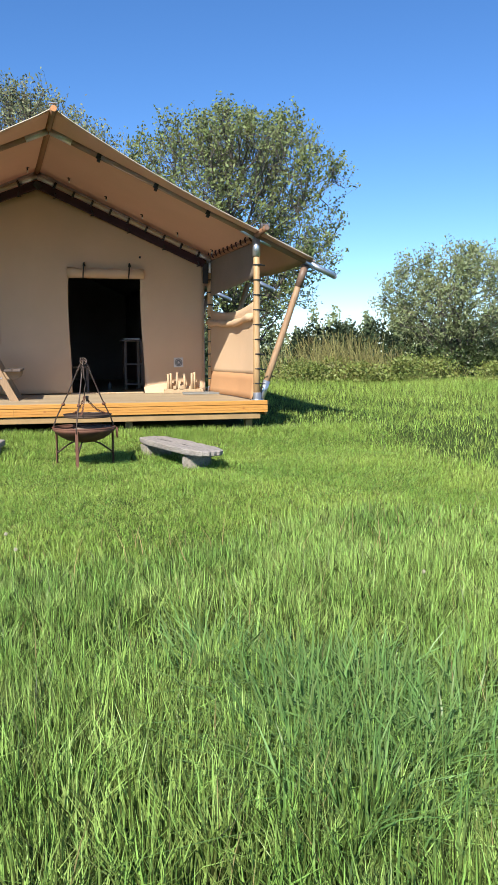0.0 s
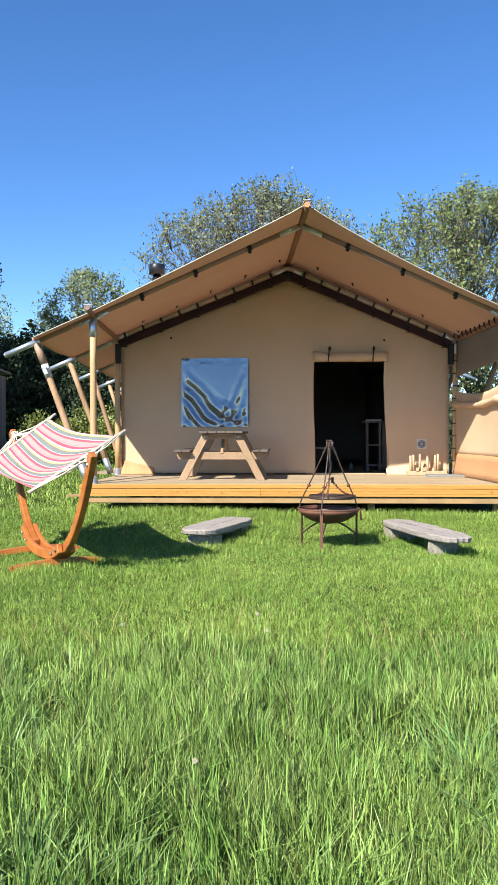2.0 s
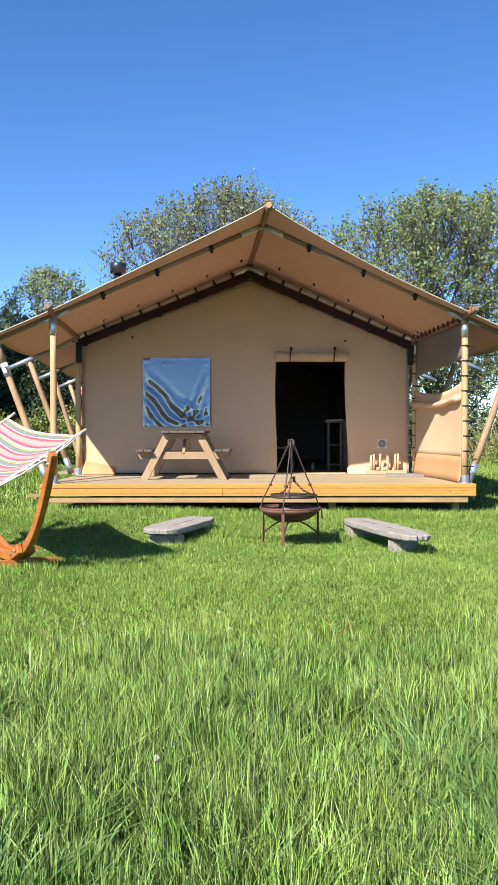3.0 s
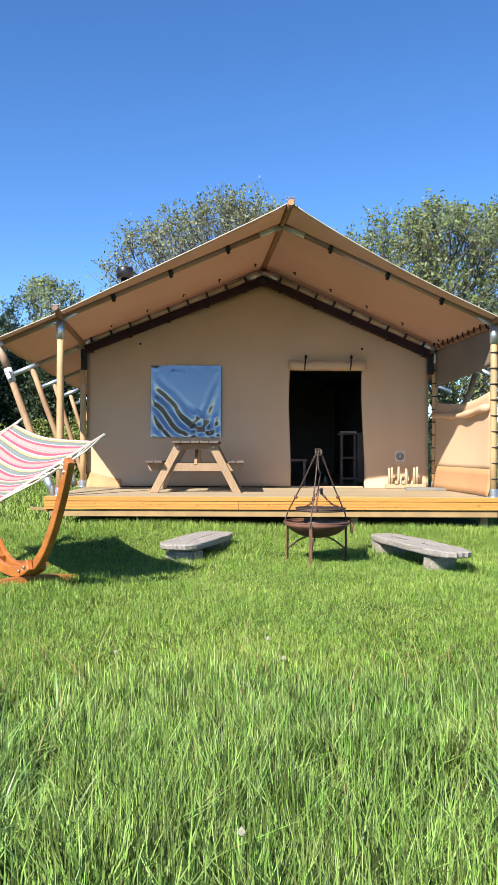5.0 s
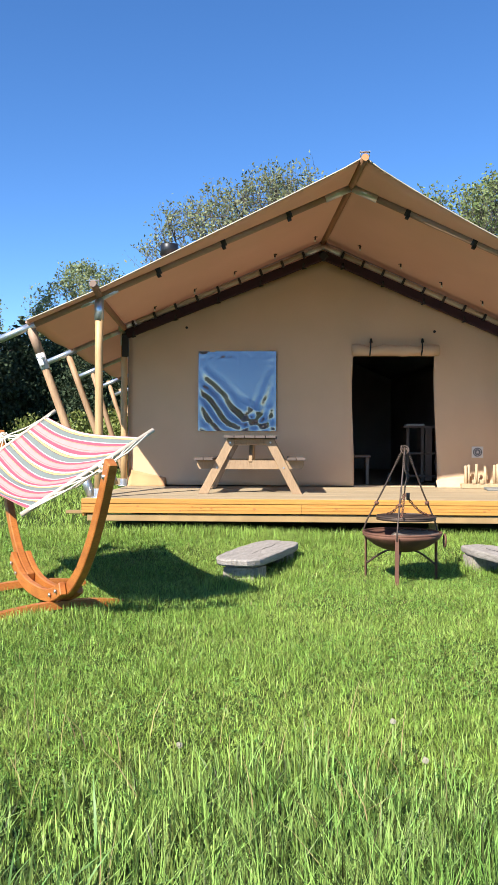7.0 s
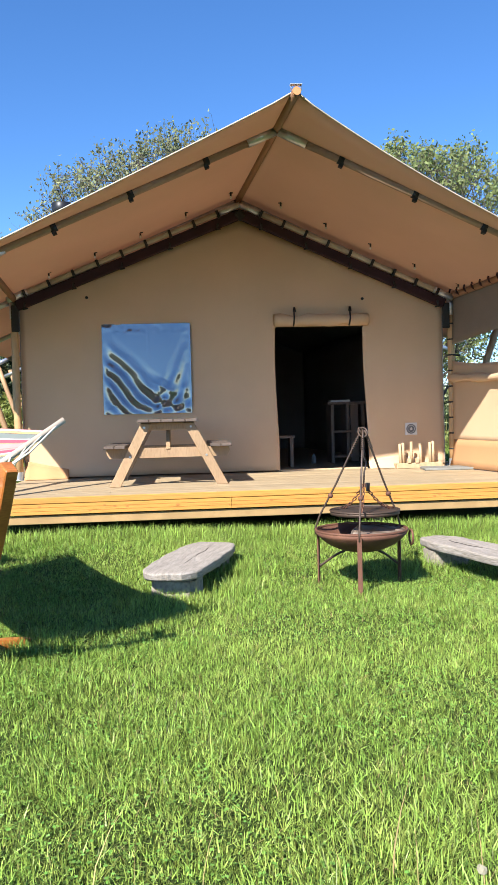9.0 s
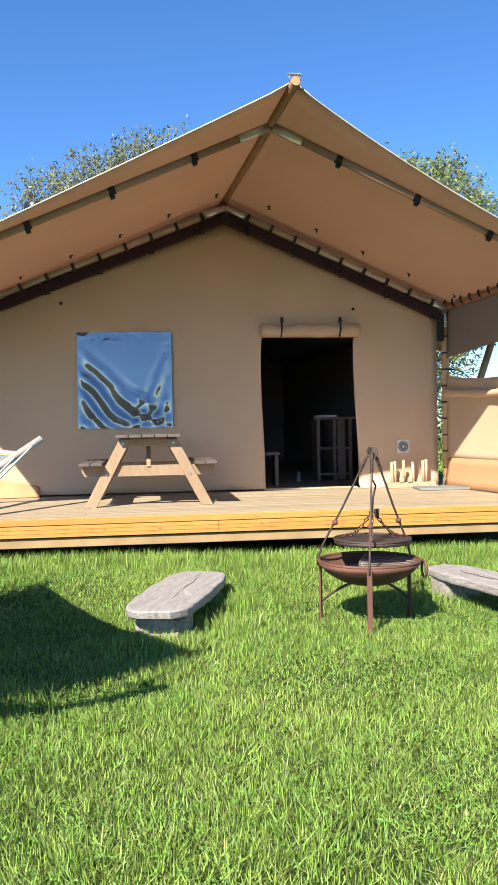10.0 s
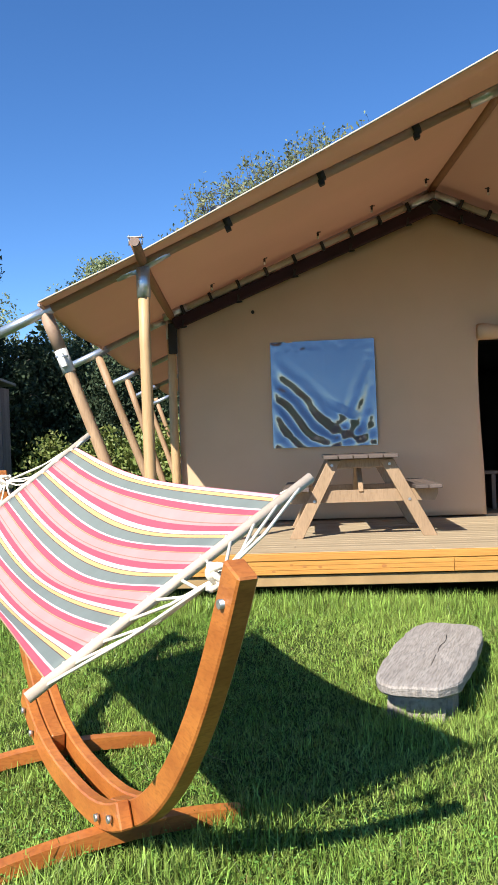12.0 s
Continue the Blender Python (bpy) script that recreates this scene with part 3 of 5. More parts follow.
def front_wall():
    xs = sorted(set([round(v, 4) for v in np.arange(WX0, WX1, 0.075)] + [WX1, DOOR[0], DOOR[1], WIN[0], WIN[1], -1.605]))
    zs = sorted(set([round(v, 4) for v in np.arange(DZ + 0.02, 2.52, 0.09)] + [WIN[2], WIN[3], DOOR[2], 2.55]))
    nt_ = 7
    bm = bmesh.new()
    grid = {}

    for i, x in enumerate(xs):
        col = [(x, z) for z in zs] + [(x, 2.55 + (wall_top(x) - 2.55) * k / nt_) for k in range(1, nt_ + 1)]
        for j, (a, z) in enumerate(col):
            if abs(a - DOOR[0]) < 0.01 or abs(a - DOOR[1]) < 0.01:
                a += 0.02 * math.sin(z * 2.4) * (1 if z < DOOR[2] else 0) + (0.03 if a > -0.5 else -0.015) * (1 - min((z - DZ) / 1.9, 1))
            grid[i, j] = bm.verts.new((a, bulge(a, z), z))
    n = len(zs) + nt_
    for i in range(len(xs) - 1):
        xm = (xs[i] + xs[i + 1]) / 2
        for j in range(n - 1):
            zm = (zs[j] + zs[j + 1]) / 2 if j + 1 < len(zs) else 9
            if DOOR[0] < xm < DOOR[1] and zm < DOOR[2]:
                continue
            if WIN[0] < xm < WIN[1] and WIN[2] < zm < WIN[3]:
                continue
            f = bm.faces.new((grid[i, j], grid[i + 1, j], grid[i + 1, j + 1], grid[i, j + 1]))
            f.smooth = True
    thicken(part("front_wall", bm, M_CANVAS, tent, "smooth taupe canvas gable wall"), 0.008)


def other_walls():
    # walls and inner roof are coloured dark so that the room looks unlit
    for x, name in ((WX0, "side_wall"), (WX1, "side_wall")):
        def fn(u, v, x=x):
            y = -0.02 + 8.08 * u
            z = DZ - 0.02 + (wall_top(x) - DZ + 0.03) * v
            return Vector((sx(x, y) + 0.03 * math.sin(y * 2.3 * math.pi / 2.7) * math.sin(v * math.pi), y, z))
        thicken(part(name, grid_sheet(bmesh.new(), fn, 30, 10), M_DIM_CANVAS, tent), 0.008)
    bm = bmesh.new()
    y = 8.03
    pts = [(sx(WX0, y) - 0.1, y, DZ - 0.03), (sx(WX1, y) + 0.1, y, DZ - 0.03), (sx(WX1, y) + 0.1, y, wall_top(WX1) + 0.02), (sx(-1.605, y), y, WALL_TOP + 0.08), (sx(WX0, y) - 0.1, y, wall_top(WX0) + 0.02)]
    bm.faces.new([bm.verts.new(p) for p in pts])
    thicken(part("back_wall", bm, M_DIM_CANVAS, tent), 0.008)
    for s, x in ((-1, WX0), (1, WX1)):
        def fn(u, v, x=x):
            y = -0.02 + 8.05 * v
            a = -1.605 + (x + 1.605) * u
            return Vector((sx(a, y), y, wall_top(a) + 0.012))
        thicken(part("inner_roof", grid_sheet(bmesh.new(), fn, 6, 16), M_DIM_CANVAS, tent), 0.008)


def gable_beam():
    """Dark webbing-covered beam along the top of the front wall, the pale fly pole above it, ties and toggles."""
    for s, xe in ((-1, -4.50), (1, 1.10)):
        a, b = Vector((-1.605, -0.17, WALL_TOP - 0.015)), Vector((xe, -0.17, wall_top(xe) - 0.02))
        d = (b - a).normalized()
        m = turn_to(d)
        L = (b - a).length
        part("gable_beam", box(a.lerp(b, 0.5), (0.09, 0.125, L), m, 0.012), M_BEAM, tent, "dark maroon gable beam")
        up = Vector((0, -0.03, 0.118))
        part("beam_pole", tube([a + up + d * 0.05, b + up], 0.036, 10), M_PIPING, tent, "pale pole tied above the beam")
        part("beam_sleeve", tube([a + up * 1.0, a + up + d * 0.32], 0.041, 12), M_STEEL, tent)
        part("beam_end_sleeve", tube([b + up - d * 0.16, b + up + d * 0.12], 0.042, 12), M_STEEL, tent)
        for k in range(9):
            f = 0.10 + 0.86 * k / 8
            c = a.lerp(b, f)
            part("beam_tie", box(c + Vector((0, -0.03, 0.10)), (0.13, 0.10, 0.035), m, 0.005), M_BLACK, tent)
            if k % 2 == 0:
                part("toggle", tube([c + Vector((0, -0.06, -0.01)), c + Vector((0.015 * s, -0.05, -0.085))], [0.016, 0.010], 6), M_BLACK, tent)
                part("toggle_bar", tube([c + Vector((-0.03, -0.055, -0.095)), c + Vector((0.035, -0.055, -0.085))], 0.009, 6), M_BLACK, tent)
        part("corner_web", box(b + Vector((0.02 * s, -0.01, -0.16)), (0.10, 0.03, 0.34), None, 0.01), M_BLACK, tent)
    c = Vector((-1.605, -0.19, WALL_TOP - 0.03))
    part("apex_knot", box(c, (0.13, 0.08, 0.12), Matrix.Rotation(0.785, 3, "Y"), 0.02), M_BLACK, tent)
    for x, z in ((-3.63, 2.84), (0.03, 2.77)):
        part("wall_eyelet", tube([(x, bulge(x, z) - 0.02, z), (x, bulge(x, z), z)], 0.020, 8), M_BLACK, tent)


def door_roll():
    x0, x1, z = DOOR[0] - 0.03, DOOR[1] + 0.05, DOOR[2] + 0.085
    pts, rad = [], []
    for i in range(15):
        f = i / 14
        pts.append((x0 + (x1 - x0) * f, -0.075, z - 0.018 * math.sin(f * math.pi * 3) ** 2 + 0.008 * math.sin(f * 17)))
        rad.append(0.082 + 0.006 * math.sin(f * 23) - (0.014 if i in (3, 4, 10, 11) else 0))
    r = part("door_roll", tube(pts, rad, 14), M_CANVAS, tent, "rolled-up door flap above the opening", True)
    for x in (-0.92, -0.17):
        part("roll_strap", tube([(x + 0.02, -0.03, z + 0.14), (x + 0.01, -0.09, z + 0.09), (x, -0.165, z), (x - 0.005, -0.10, z - 0.085), (x, -0.04, z - 0.05)], 0.011, 6), M_BLACK, r)
        part("strap_knot", tube([(x + 0.02, -0.045, z + 0.11), (x + 0.02, -0.04, z + 0.17)], [0.024, 0.014], 8), M_BLACK, r)
    part("threshold", box((-0.55, 0.02, DZ + 0.012), (1.2, 0.08, 0.024), None, 0.004), M_PEG, tent)


def window():
    """Clear film with slack folds, sewn into the wall."""
    def fn(u, v):
        x, z = WIN[0] - 0.01 + (WIN[1] - WIN[0] + 0.02) * u, WIN[2] - 0.01 + (WIN[3] - WIN[2] + 0.02) * v
        pull = min(u, 1 - u, v, 1 - v)
        hold = min(pull / 0.10, 1)
        # slack folds: one family slants down from the left edge, the other hangs in from the right edge
        wob = noise.noise(Vector((u * 2.2, v * 2.2, 2))) + 0.3 * noise.noise(Vector((u * 8, v * 8, 4)))
        p = 0.80 * u + 0.60 * v - 0.30 * u * u
        q = 0.85 * (1 - u) + 0.42 * v
        low = max(0.0, min(1.0, (0.98 - v - 0.25 * u) / 0.5))
        ml = low * max(0.0, min(1.0, (0.66 - p) / 0.16))
        mr = max(0.0, min(1.0, (0.48 - q) / 0.14)) * min(1.0, 1.15 - v)
        folds = 0.0092 * ml * math.sin(38.0 * p + 2.0 * wob) + 0.0082 * mr * math.sin(42.0 * q + 2.2 * wob)
        folds += 0.018 * max(0.0, 1 - abs(v - 0.33 + 0.5 * (u - 0.6)) / 0.10) * max(0.0, 1 - abs(u - 0.70) / 0.20) * (0.5 + wob)
        rim = max(0.0, 1 - pull / 0.12)
        folds += 0.006 * rim * noise.noise(Vector((u * 16, v * 16, 8)))
        crease = 0.006 * max(0, 1 - abs(u - 0.52) / 0.02) * max(0, v - 0.35)
        belly = 0.02 * math.sin(u * math.pi) * math.sin(v * math.pi)
        ripple = 0.004 * noise.noise(Vector((u * 3.2, v * 1.6, 6)))
        return Vector((x, -0.062 + 0.046 * v - hold * (folds + belly * 0.3 + ripple + crease * 0.3), z))
    bm = grid_sheet(bmesh.new(), fn, 120, 120)
    bmesh.ops.recalc_face_normals(bm, faces=bm.faces)
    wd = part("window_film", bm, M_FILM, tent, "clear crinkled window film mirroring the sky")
    return wd


def side_panel():
    """Canvas wind screen on the right between the front post and the wall post."""
    def line(v, y):
        return sx(1.20, y) + 0.015 * math.sin(y * 3)

    def low(u, v):
        y = -2.55 + 2.42 * u
        z = DZ + 0.36 + (1.42 - 0.36 - 0.10 * math.sin(u * math.pi)) * v
        return Vector((line(v, y) + 0.03 * math.sin(u * math.pi) * math.sin(v * 3), y, z))
    thicken(part("wind_screen", grid_sheet(bmesh.new(), low, 20, 14), M_CANVAS, tent, "canvas wind screen tied between the posts"), 0.006)

    def base(u, v):
        y = -2.55 + 2.42 * u
        return Vector((line(v, y) - 0.05 * (1 - v) ** 2, y, DZ + 0.01 + 0.36 * v))
    thicken(part("screen_skirt", grid_sheet(bmesh.new(), base, 20, 4), M_SKIRT, tent, "rust-brown skirt strip"), 0.006)
    pts = [(line(0, -2.5 + 2.35 * f) - 0.03, -2.5 + 2.35 * f, 1.68 - 0.06 * math.sin(f * math.pi) + 0.006 * math.sin(f * 11)) for f in np.linspace(0, 1, 14)]
    part("screen_fold", tube(pts, [0.05 + 0.012 * math.sin(k * 1.7) for k in range(14)], 10), M_CANVAS, tent, "", True)

    def val(u, v):
        y = -2.6 + 2.5 * u
        z = 2.78 - (0.52 + 0.14 * u) * v
        return Vector((sx(1.22, y) + 0.02 * math.sin(u * 5) * v, y, z))
    thicken(part("valance", grid_sheet(bmesh.new(), val, 16, 8), M_MESH, tent, "grey-brown mesh valance"), 0.006)
    for k in range(11):
        y = -2.45 + 2.25 * k / 10
        part("purlin_ring", tube([(sx(1.20, y) + 0.055 * math.cos(a), y, 2.80 + 0.06 * math.sin(a)) for a in np.linspace(0, 2 * math.pi, 9)], 0.012, 6, False), M_BEAM, tent)
    for yy, xx in ((-2.60, sx(1.21, -2.6)), (-0.10, sx(1.21, -0.1))):
        for k in range(9):
            z = 0.72 + 0.21 * k
            part("lacing", tube([(xx + 0.0 + 0.058 * math.cos(a), yy + 0.058 * math.sin(a), z) for a in np.linspace(0, 2 * math.pi, 9)], 0.010, 5, False), M_BLACK, tent)
            part("lacing_end", tube([(xx - 0.05, yy - 0.03, z), (xx + 0.10, yy - 0.05, z - 0.01)], 0.010, 5), M_BLACK, tent)


def left_corner():
    """Loose canvas flap and skirt at the wall's left foot, sun-lit."""
    def fn(u, v):
        x = WX0 + 0.02 + 0.55 * u
        return Vector((x, -0.035 - 0.16 * (1 - v) ** 2 * (1 - u * 0.5) + 0.012 * math.sin(u * 9), DZ + 0.006 + 0.24 * v * (1 - 0.5 * u)))
    # browner colour than the wall canvas, standing in for the flap's sunlit tone
    thicken(part("corner_skirt", grid_sheet(bmesh.new(), fn, 10, 6), M_SKIRT, tent, "brown skirt flap, colour set for its sunlit tone"), 0.005)

    def fr(u, v):
        x = 0.06 + 1.02 * u
        return Vector((x, -0.035 - 0.10 * (1 - v) ** 2 + 0.012 * math.sin(u * 16), DZ + 0.006 + (0.10 + 0.06 * math.sin(u * 4)) * v))
    thicken(part("wall_skirt", grid_sheet(bmesh.new(), fr, 18, 5), M_CANVAS, tent), 0.005)


def string_lights():
    ob = thing("string_lights", (-1.5, -0.55, 3.9), "string of small bulbs hung under the fly sheet", "lights")
    for s in (-1, 1):
        for k in range(5):
            dx = s * ((0.18 if s < 0 else 0.45) + 0.57 * k)
            p = fly(dx, -0.55, 0.036)
            part("bulb_cap", tube([p + Vector((0, 0, 0.03)), p + Vector((0, 0, -0.02))], [0.013, 0.011], 8), M_BLACK, ob)
            part("bulb", tube([p + Vector((0, 0, -z)) for z in (0.02, 0.028, 0.038, 0.047, 0.053)], [0.007, 0.013, 0.014, 0.011, 0.003], 8), M_BULB, ob)
            for a in (0, 1.57):
                c = Vector((0.032 * math.cos(a), 0.032 * math.sin(a), 0))
                part("hook", tube([p - c + Vector((0, 0, 0.02)), p + c + Vector((0, 0, 0.02))], 0.006, 5), M_BLACK, ob)


fly_sheet()
rafters()
posts()
front_wall()
other_walls()
gable_beam()
door_roll()
window()
side_panel()
left_corner()
string_lights()

fl = thing("stove_flue", (-4.0, 0.85, 3.0), "black stove pipe with a cowl rising above the roof", "chimney")
part("pipe", tube([(-4.02, 0.85, 2.6), (-4.02, 0.85, 4.15)], 0.075, 16), M_FLUE, fl)
part("cowl", tube([(-4.02, 0.85, 4.10), (-4.02, 0.85, 4.11), (-4.02, 0.85, 4.28), (-4.02, 0.85, 4.29)], [0.11, 0.145, 0.145, 0.135], 20), M_FLUE, fl)


# ---- inside the tent ----
def shelf_unit():
    o = thing("shelf_unit", (0.0, 1.5, DZ), "dark wooden shelf unit inside the tent doorway", "shelf")
    for x in (-0.12, 0.12, 0.36):
        part("side_panel", box((x, 1.75, DZ + 0.46), (0.05, 0.40, 0.92), None, 0.004), M_DARKWOOD, o)
    for z in (0.10, 0.48, 0.92):
        part("shelf_board", box((0.14, 1.75, DZ + z), (0.66 if z > 0.9 else 0.5, 0.44, 0.035), None, 0.004), M_DARKWOOD, o)
    part("upright", box((0.22, 1.55, DZ + 0.46), (0.12, 0.03, 0.88), None, 0.004), M_DARKWOOD, o)
    t = thing("tray", (-0.10, 1.7, DZ + 0.94), "pale tray on top of the shelf unit", "tray")
    part("tray_body", box((0.0, 1.62, DZ + 0.955), (0.30, 0.22, 0.03), None, 0.008), M_WHITE, t)
    s = thing("indoor_bench", (-0.95, 1.2, DZ), "dark wooden bench inside the tent", "bench")
    part("seat", box((-1.12, 1.0, DZ + 0.44), (0.62, 0.34, 0.04), None, 0.005), M_DARKWOOD, s)
    for x in (-1.36, -0.86):
        part("leg", box((x, 1.0, DZ + 0.21), (0.05, 0.30, 0.42), None, 0.004), M_DARKWOOD, s)
    b = thing("bottle", (-0.38, 1.5, DZ), "small pale bottle on the tent floor", "bottle")
    part("bottle_body", tube([(-0.42, 1.6, DZ + z) for z in (0, 0.01, 0.10, 0.125, 0.15)], [0.03, 0.036, 0.036, 0.016, 0.014], 12), M_MAT, b)


shelf_unit()


# ---- picnic table ----
def picnic_table():
    o = thing("picnic_table", (-2.6, -1.2, DZ), "wooden A-frame picnic table with weathered dark top on the deck", "table")
    cx, w = -2.60, 1.28
    H = 0.74
    y0, y1 = -1.72, -0.62
    for y in (y0, y1):
        for s in (-1, 1):
            a, b = Vector((cx + s * 0.60, y, DZ)), Vector((cx + s * 0.235, y, DZ + H - 0.045))
            d = b - a
            m = turn_to(d)
            # sheared ends, so that the legs stand flat
            bm = bmesh.new()
            hw = 0.062
            vs = [bm.verts.new(v) for v in ((a.x - hw, y - 0.022, a.z), (a.x + hw, y - 0.022, a.z), (b.x + hw, y - 0.022, b.z), (b.x - hw, y - 0.022, b.z),
                                            (a.x - hw, y + 0.022, a.z), (a.x + hw, y + 0.022, a.z), (b.x + hw, y + 0.022, b.z), (b.x - hw, y + 0.022, b.z))]
            for f in ((0, 1, 2, 3), (5, 4, 7, 6), (4, 0, 3, 7), (1, 5, 6, 2), (3, 2, 6, 7), (4, 5, 1, 0)):
                bm.faces.new([vs[k] for k in f])
            bmesh.ops.bevel(bm, geom=list(bm.edges), offset=0.004, segments=1, affect="EDGES")
            leg = part("leg", bm, M_TABLE, o)
            for f in (0.48, 0.94):
                c = a.lerp(b, f)
                if y == y0:
                    part("bolt", tube([(c.x, y - 0.03, c.z), (c.x, y - 0.02, c.z)], 0.013, 8), M_BOLT, leg)
        yy = y + (0.045 if y == y0 else -0.045)
        bm = bmesh.new()
        z0, z1 = DZ + 0.315, DZ + 0.425
        vs = []
        for dy in (-0.02, 0.02):
            vs.append([bm.verts.new((cx + x, yy + dy, z)) for x, z in ((-0.685, z1), (-0.685, z1 - 0.05), (-0.655, z0), (0.655, z0), (0.685, z1 - 0.05), (0.685, z1))])
        bm.faces.new(vs[0])
        bm.faces.new(vs[1][::-1])
        for k in range(6):
            bm.faces.new((vs[0][k], vs[1][k], vs[1][(k + 1) % 6], vs[0][(k + 1) % 6]))
        bmesh.ops.recalc_face_normals(bm, faces=bm.faces)
        part("seat_bearer", bm, M_TABLE, o)
        part("top_bearer", box((cx, yy, DZ + H - 0.075), (0.60, 0.04, 0.085), None, 0.008), M_TABLE, o)
    for k in range(5):
        part("top_plank", box((cx - 0.264 + 0.132 * k, (y0 + y1) / 2 + random.uniform(-0.01, 0.01), DZ + H - 0.015), (0.126, y1 - y0 + 0.26, 0.034), None, 0.006), M_TABLETOP, o)
    for s in (-1, 1):
        for k in range(2):
            part("seat_plank", box((cx + s * (0.525 + 0.12 * k), (y0 + y1) / 2 + random.uniform(-0.01, 0.01), DZ + 0.443), (0.115, y1 - y0 + 0.26, 0.034), None, 0.006), M_TABLETOP, o)
    for y, s in ((y0, 1), (y1, -1)):
        a, b = Vector((cx, y + 0.07 * s, DZ + 0.42)), Vector((cx, y + 0.40 * s, DZ + H - 0.06))
        part("brace", box(a.lerp(b, 0.5), (0.045, 0.07, (b - a).length + 0.10), turn_to(b - a), 0.005), M_TABLE, o)
    part("centre_batten", box((cx, (y0 + y1) / 2, DZ + H - 0.055), (0.55, 0.07, 0.04), None, 0.005), M_TABLE, o)


picnic_table()


# ---- fire pit ----
def fire_pit():
    cx, cy = -1.11, -4.74
    g = float(gz(cx, cy))
    rim = 0.340
    R = 0.338
    o = thing("fire_pit", (cx, cy, g), "rusty steel fire bowl on legs with a tripod and hanging grill", "fire pit")
    ring = [(R * math.sin(a), rim - 0.16 * (math.cos(a) - math.cos(1.15)) / (1 - math.cos(1.15))) for a in np.linspace(0, 1.15, 10)]
    k = R / ring[-1][0]
    prof = [(r * k, z) for r, z in ring]
    bm = bmesh.new()
    rows = []
    seg = 40
    for r, z in prof + [(R + 0.012, rim + 0.002), (R + 0.012, rim - 0.012)] + [(r * 1.03 + 0.002, z - 0.012) for r, z in prof[::-1]]:
        rows.append([bm.verts.new((cx + max(r, 0.002) * math.cos(2 * math.pi * i / seg), cy + max(r, 0.002) * math.sin(2 * math.pi * i / seg), z)) for i in range(seg)])
    for a, b in zip(rows, rows[1:]):
        for i in range(seg):
            f = bm.faces.new((a[i], a[(i + 1) % seg], b[(i + 1) % seg], b[i]))
            f.smooth = True
    bmesh.ops.recalc_face_normals(bm, faces=bm.faces)
    bowl = part("bowl", bm, M_RUST, o, "shallow rusty steel bowl")
    part("rim_band", tube([(cx + (R + 0.005) * math.cos(a), cy + (R + 0.005) * math.sin(a), rim) for a in np.linspace(0, 2 * math.pi, 41)], 0.011, 6, False), M_RUST, bowl)
    bm = bmesh.new()
    fan = [bm.verts.new((cx + 0.27 * math.cos(a), cy + 0.27 * math.sin(a), rim - 0.075 + 0.008 * math.sin(a * 5))) for a in np.linspace(0, 2 * math.pi, 25)[:-1]]
    c = bm.verts.new((cx, cy, rim - 0.060))
    for i in range(24):
        bm.faces.new((c, fan[i], fan[(i + 1) % 24]))
    part("ash_bed", bm, M_ASH, o)
    # half grate of curved bars on the right of the bowl
    edge = []
    for i in range(10):
        y = -0.30 + 0.062 * i
        xl, xr = -0.13 + 0.42 * (0.3 + y) ** 1.5, math.sqrt(R * R - y * y) - 0.012
        if xr - xl > 0.05:
            edge.append((cx + xl, cy + y, rim - 0.006))
            pts = [(cx + xl + (xr - xl) * f, cy + y + 0.03 * math.sin(f * math.pi), rim - 0.006 - 0.012 * math.sin(f * math.pi)) for f in np.linspace(0, 1, 8)]
            part("grate_bar", tube(pts, 0.006, 5), M_GRATE, o)
    part("grate_edge", tube(edge, 0.008, 6), M_GRATE, o)
    angles = [math.radians(a) for a in (255, 150, 22)]
    for a in angles:
        ux, uy = math.cos(a), math.sin(a)
        x, y = cx + (R + 0.012) * ux, cy + (R + 0.012) * uy
        gg = float(gz(x, y)) - 0.05
        part("leg", box((x, y, (gg + rim - 0.01) / 2), (0.012, 0.034, rim - 0.01 - gg), Matrix.Rotation(a, 3, "Z"), 0.002), M_RUST, o)
        pts = [(x - 0.01 * ux, y - 0.01 * uy, 0.06)]
        for f in np.linspace(0, 1, 8):
            rr = R - (R - 0.05) * f
            pts.append((cx + rr * ux, cy + rr * uy, 0.04 + 0.145 * math.sin(f * math.pi / 2)))
        part("leg_brace", tube(pts, 0.010, 6), M_IRON, o)
    a = math.radians(345)
    hx, hy = cx + (R + 0.02) * math.cos(a), cy + (R + 0.02) * math.sin(a)
    part("ring_handle", tube([(hx + 0.012, hy + 0.05 * math.cos(q), rim - 0.06 + 0.055 * math.sin(q)) for q in np.linspace(0, 2 * math.pi, 15)], 0.009, 6, False), M_RUST, o)
    # tripod
    apex = Vector((cx + 0.01, cy - 0.08, 1.045))
    tips = []
    for a in (255, 160, 20):
        q = math.radians(a)
        foot = Vector((cx + (R + 0.015) * math.cos(q), cy + (R + 0.015) * math.sin(q), rim + 0.005))
        top = apex + Vector((0.035 * math.cos(q), 0.035 * math.sin(q), 0.0))
        d = (top - foot).normalized()
        bend = foot + d * 0.10 + Vector((math.cos(q), math.sin(q), 0)) * 0.012
        rod = part("tripod_rod", tube([foot - Vector((0, 0, 0.05)), foot, bend, foot.lerp(top, 0.5), top, top + d * 0.05], 0.0075, 8), M_IRON, o)
        part("collar", tube([foot.lerp(top, 0.36) + d * e for e in (-0.018, -0.009, 0.009, 0.018)], [0.008, 0.020, 0.020, 0.008], 8), M_RUST, rod)
        coil = [top - d * 0.11 + d * (0.10 * i / 30) + (d.orthogonal().normalized() * math.cos(i * 1.25) + d.cross(d.orthogonal().normalized()) * math.sin(i * 1.25)) * 0.011 for i in range(31)]
        part("wire_coil", tube(coil, 0.0045, 5), M_IRON, rod)
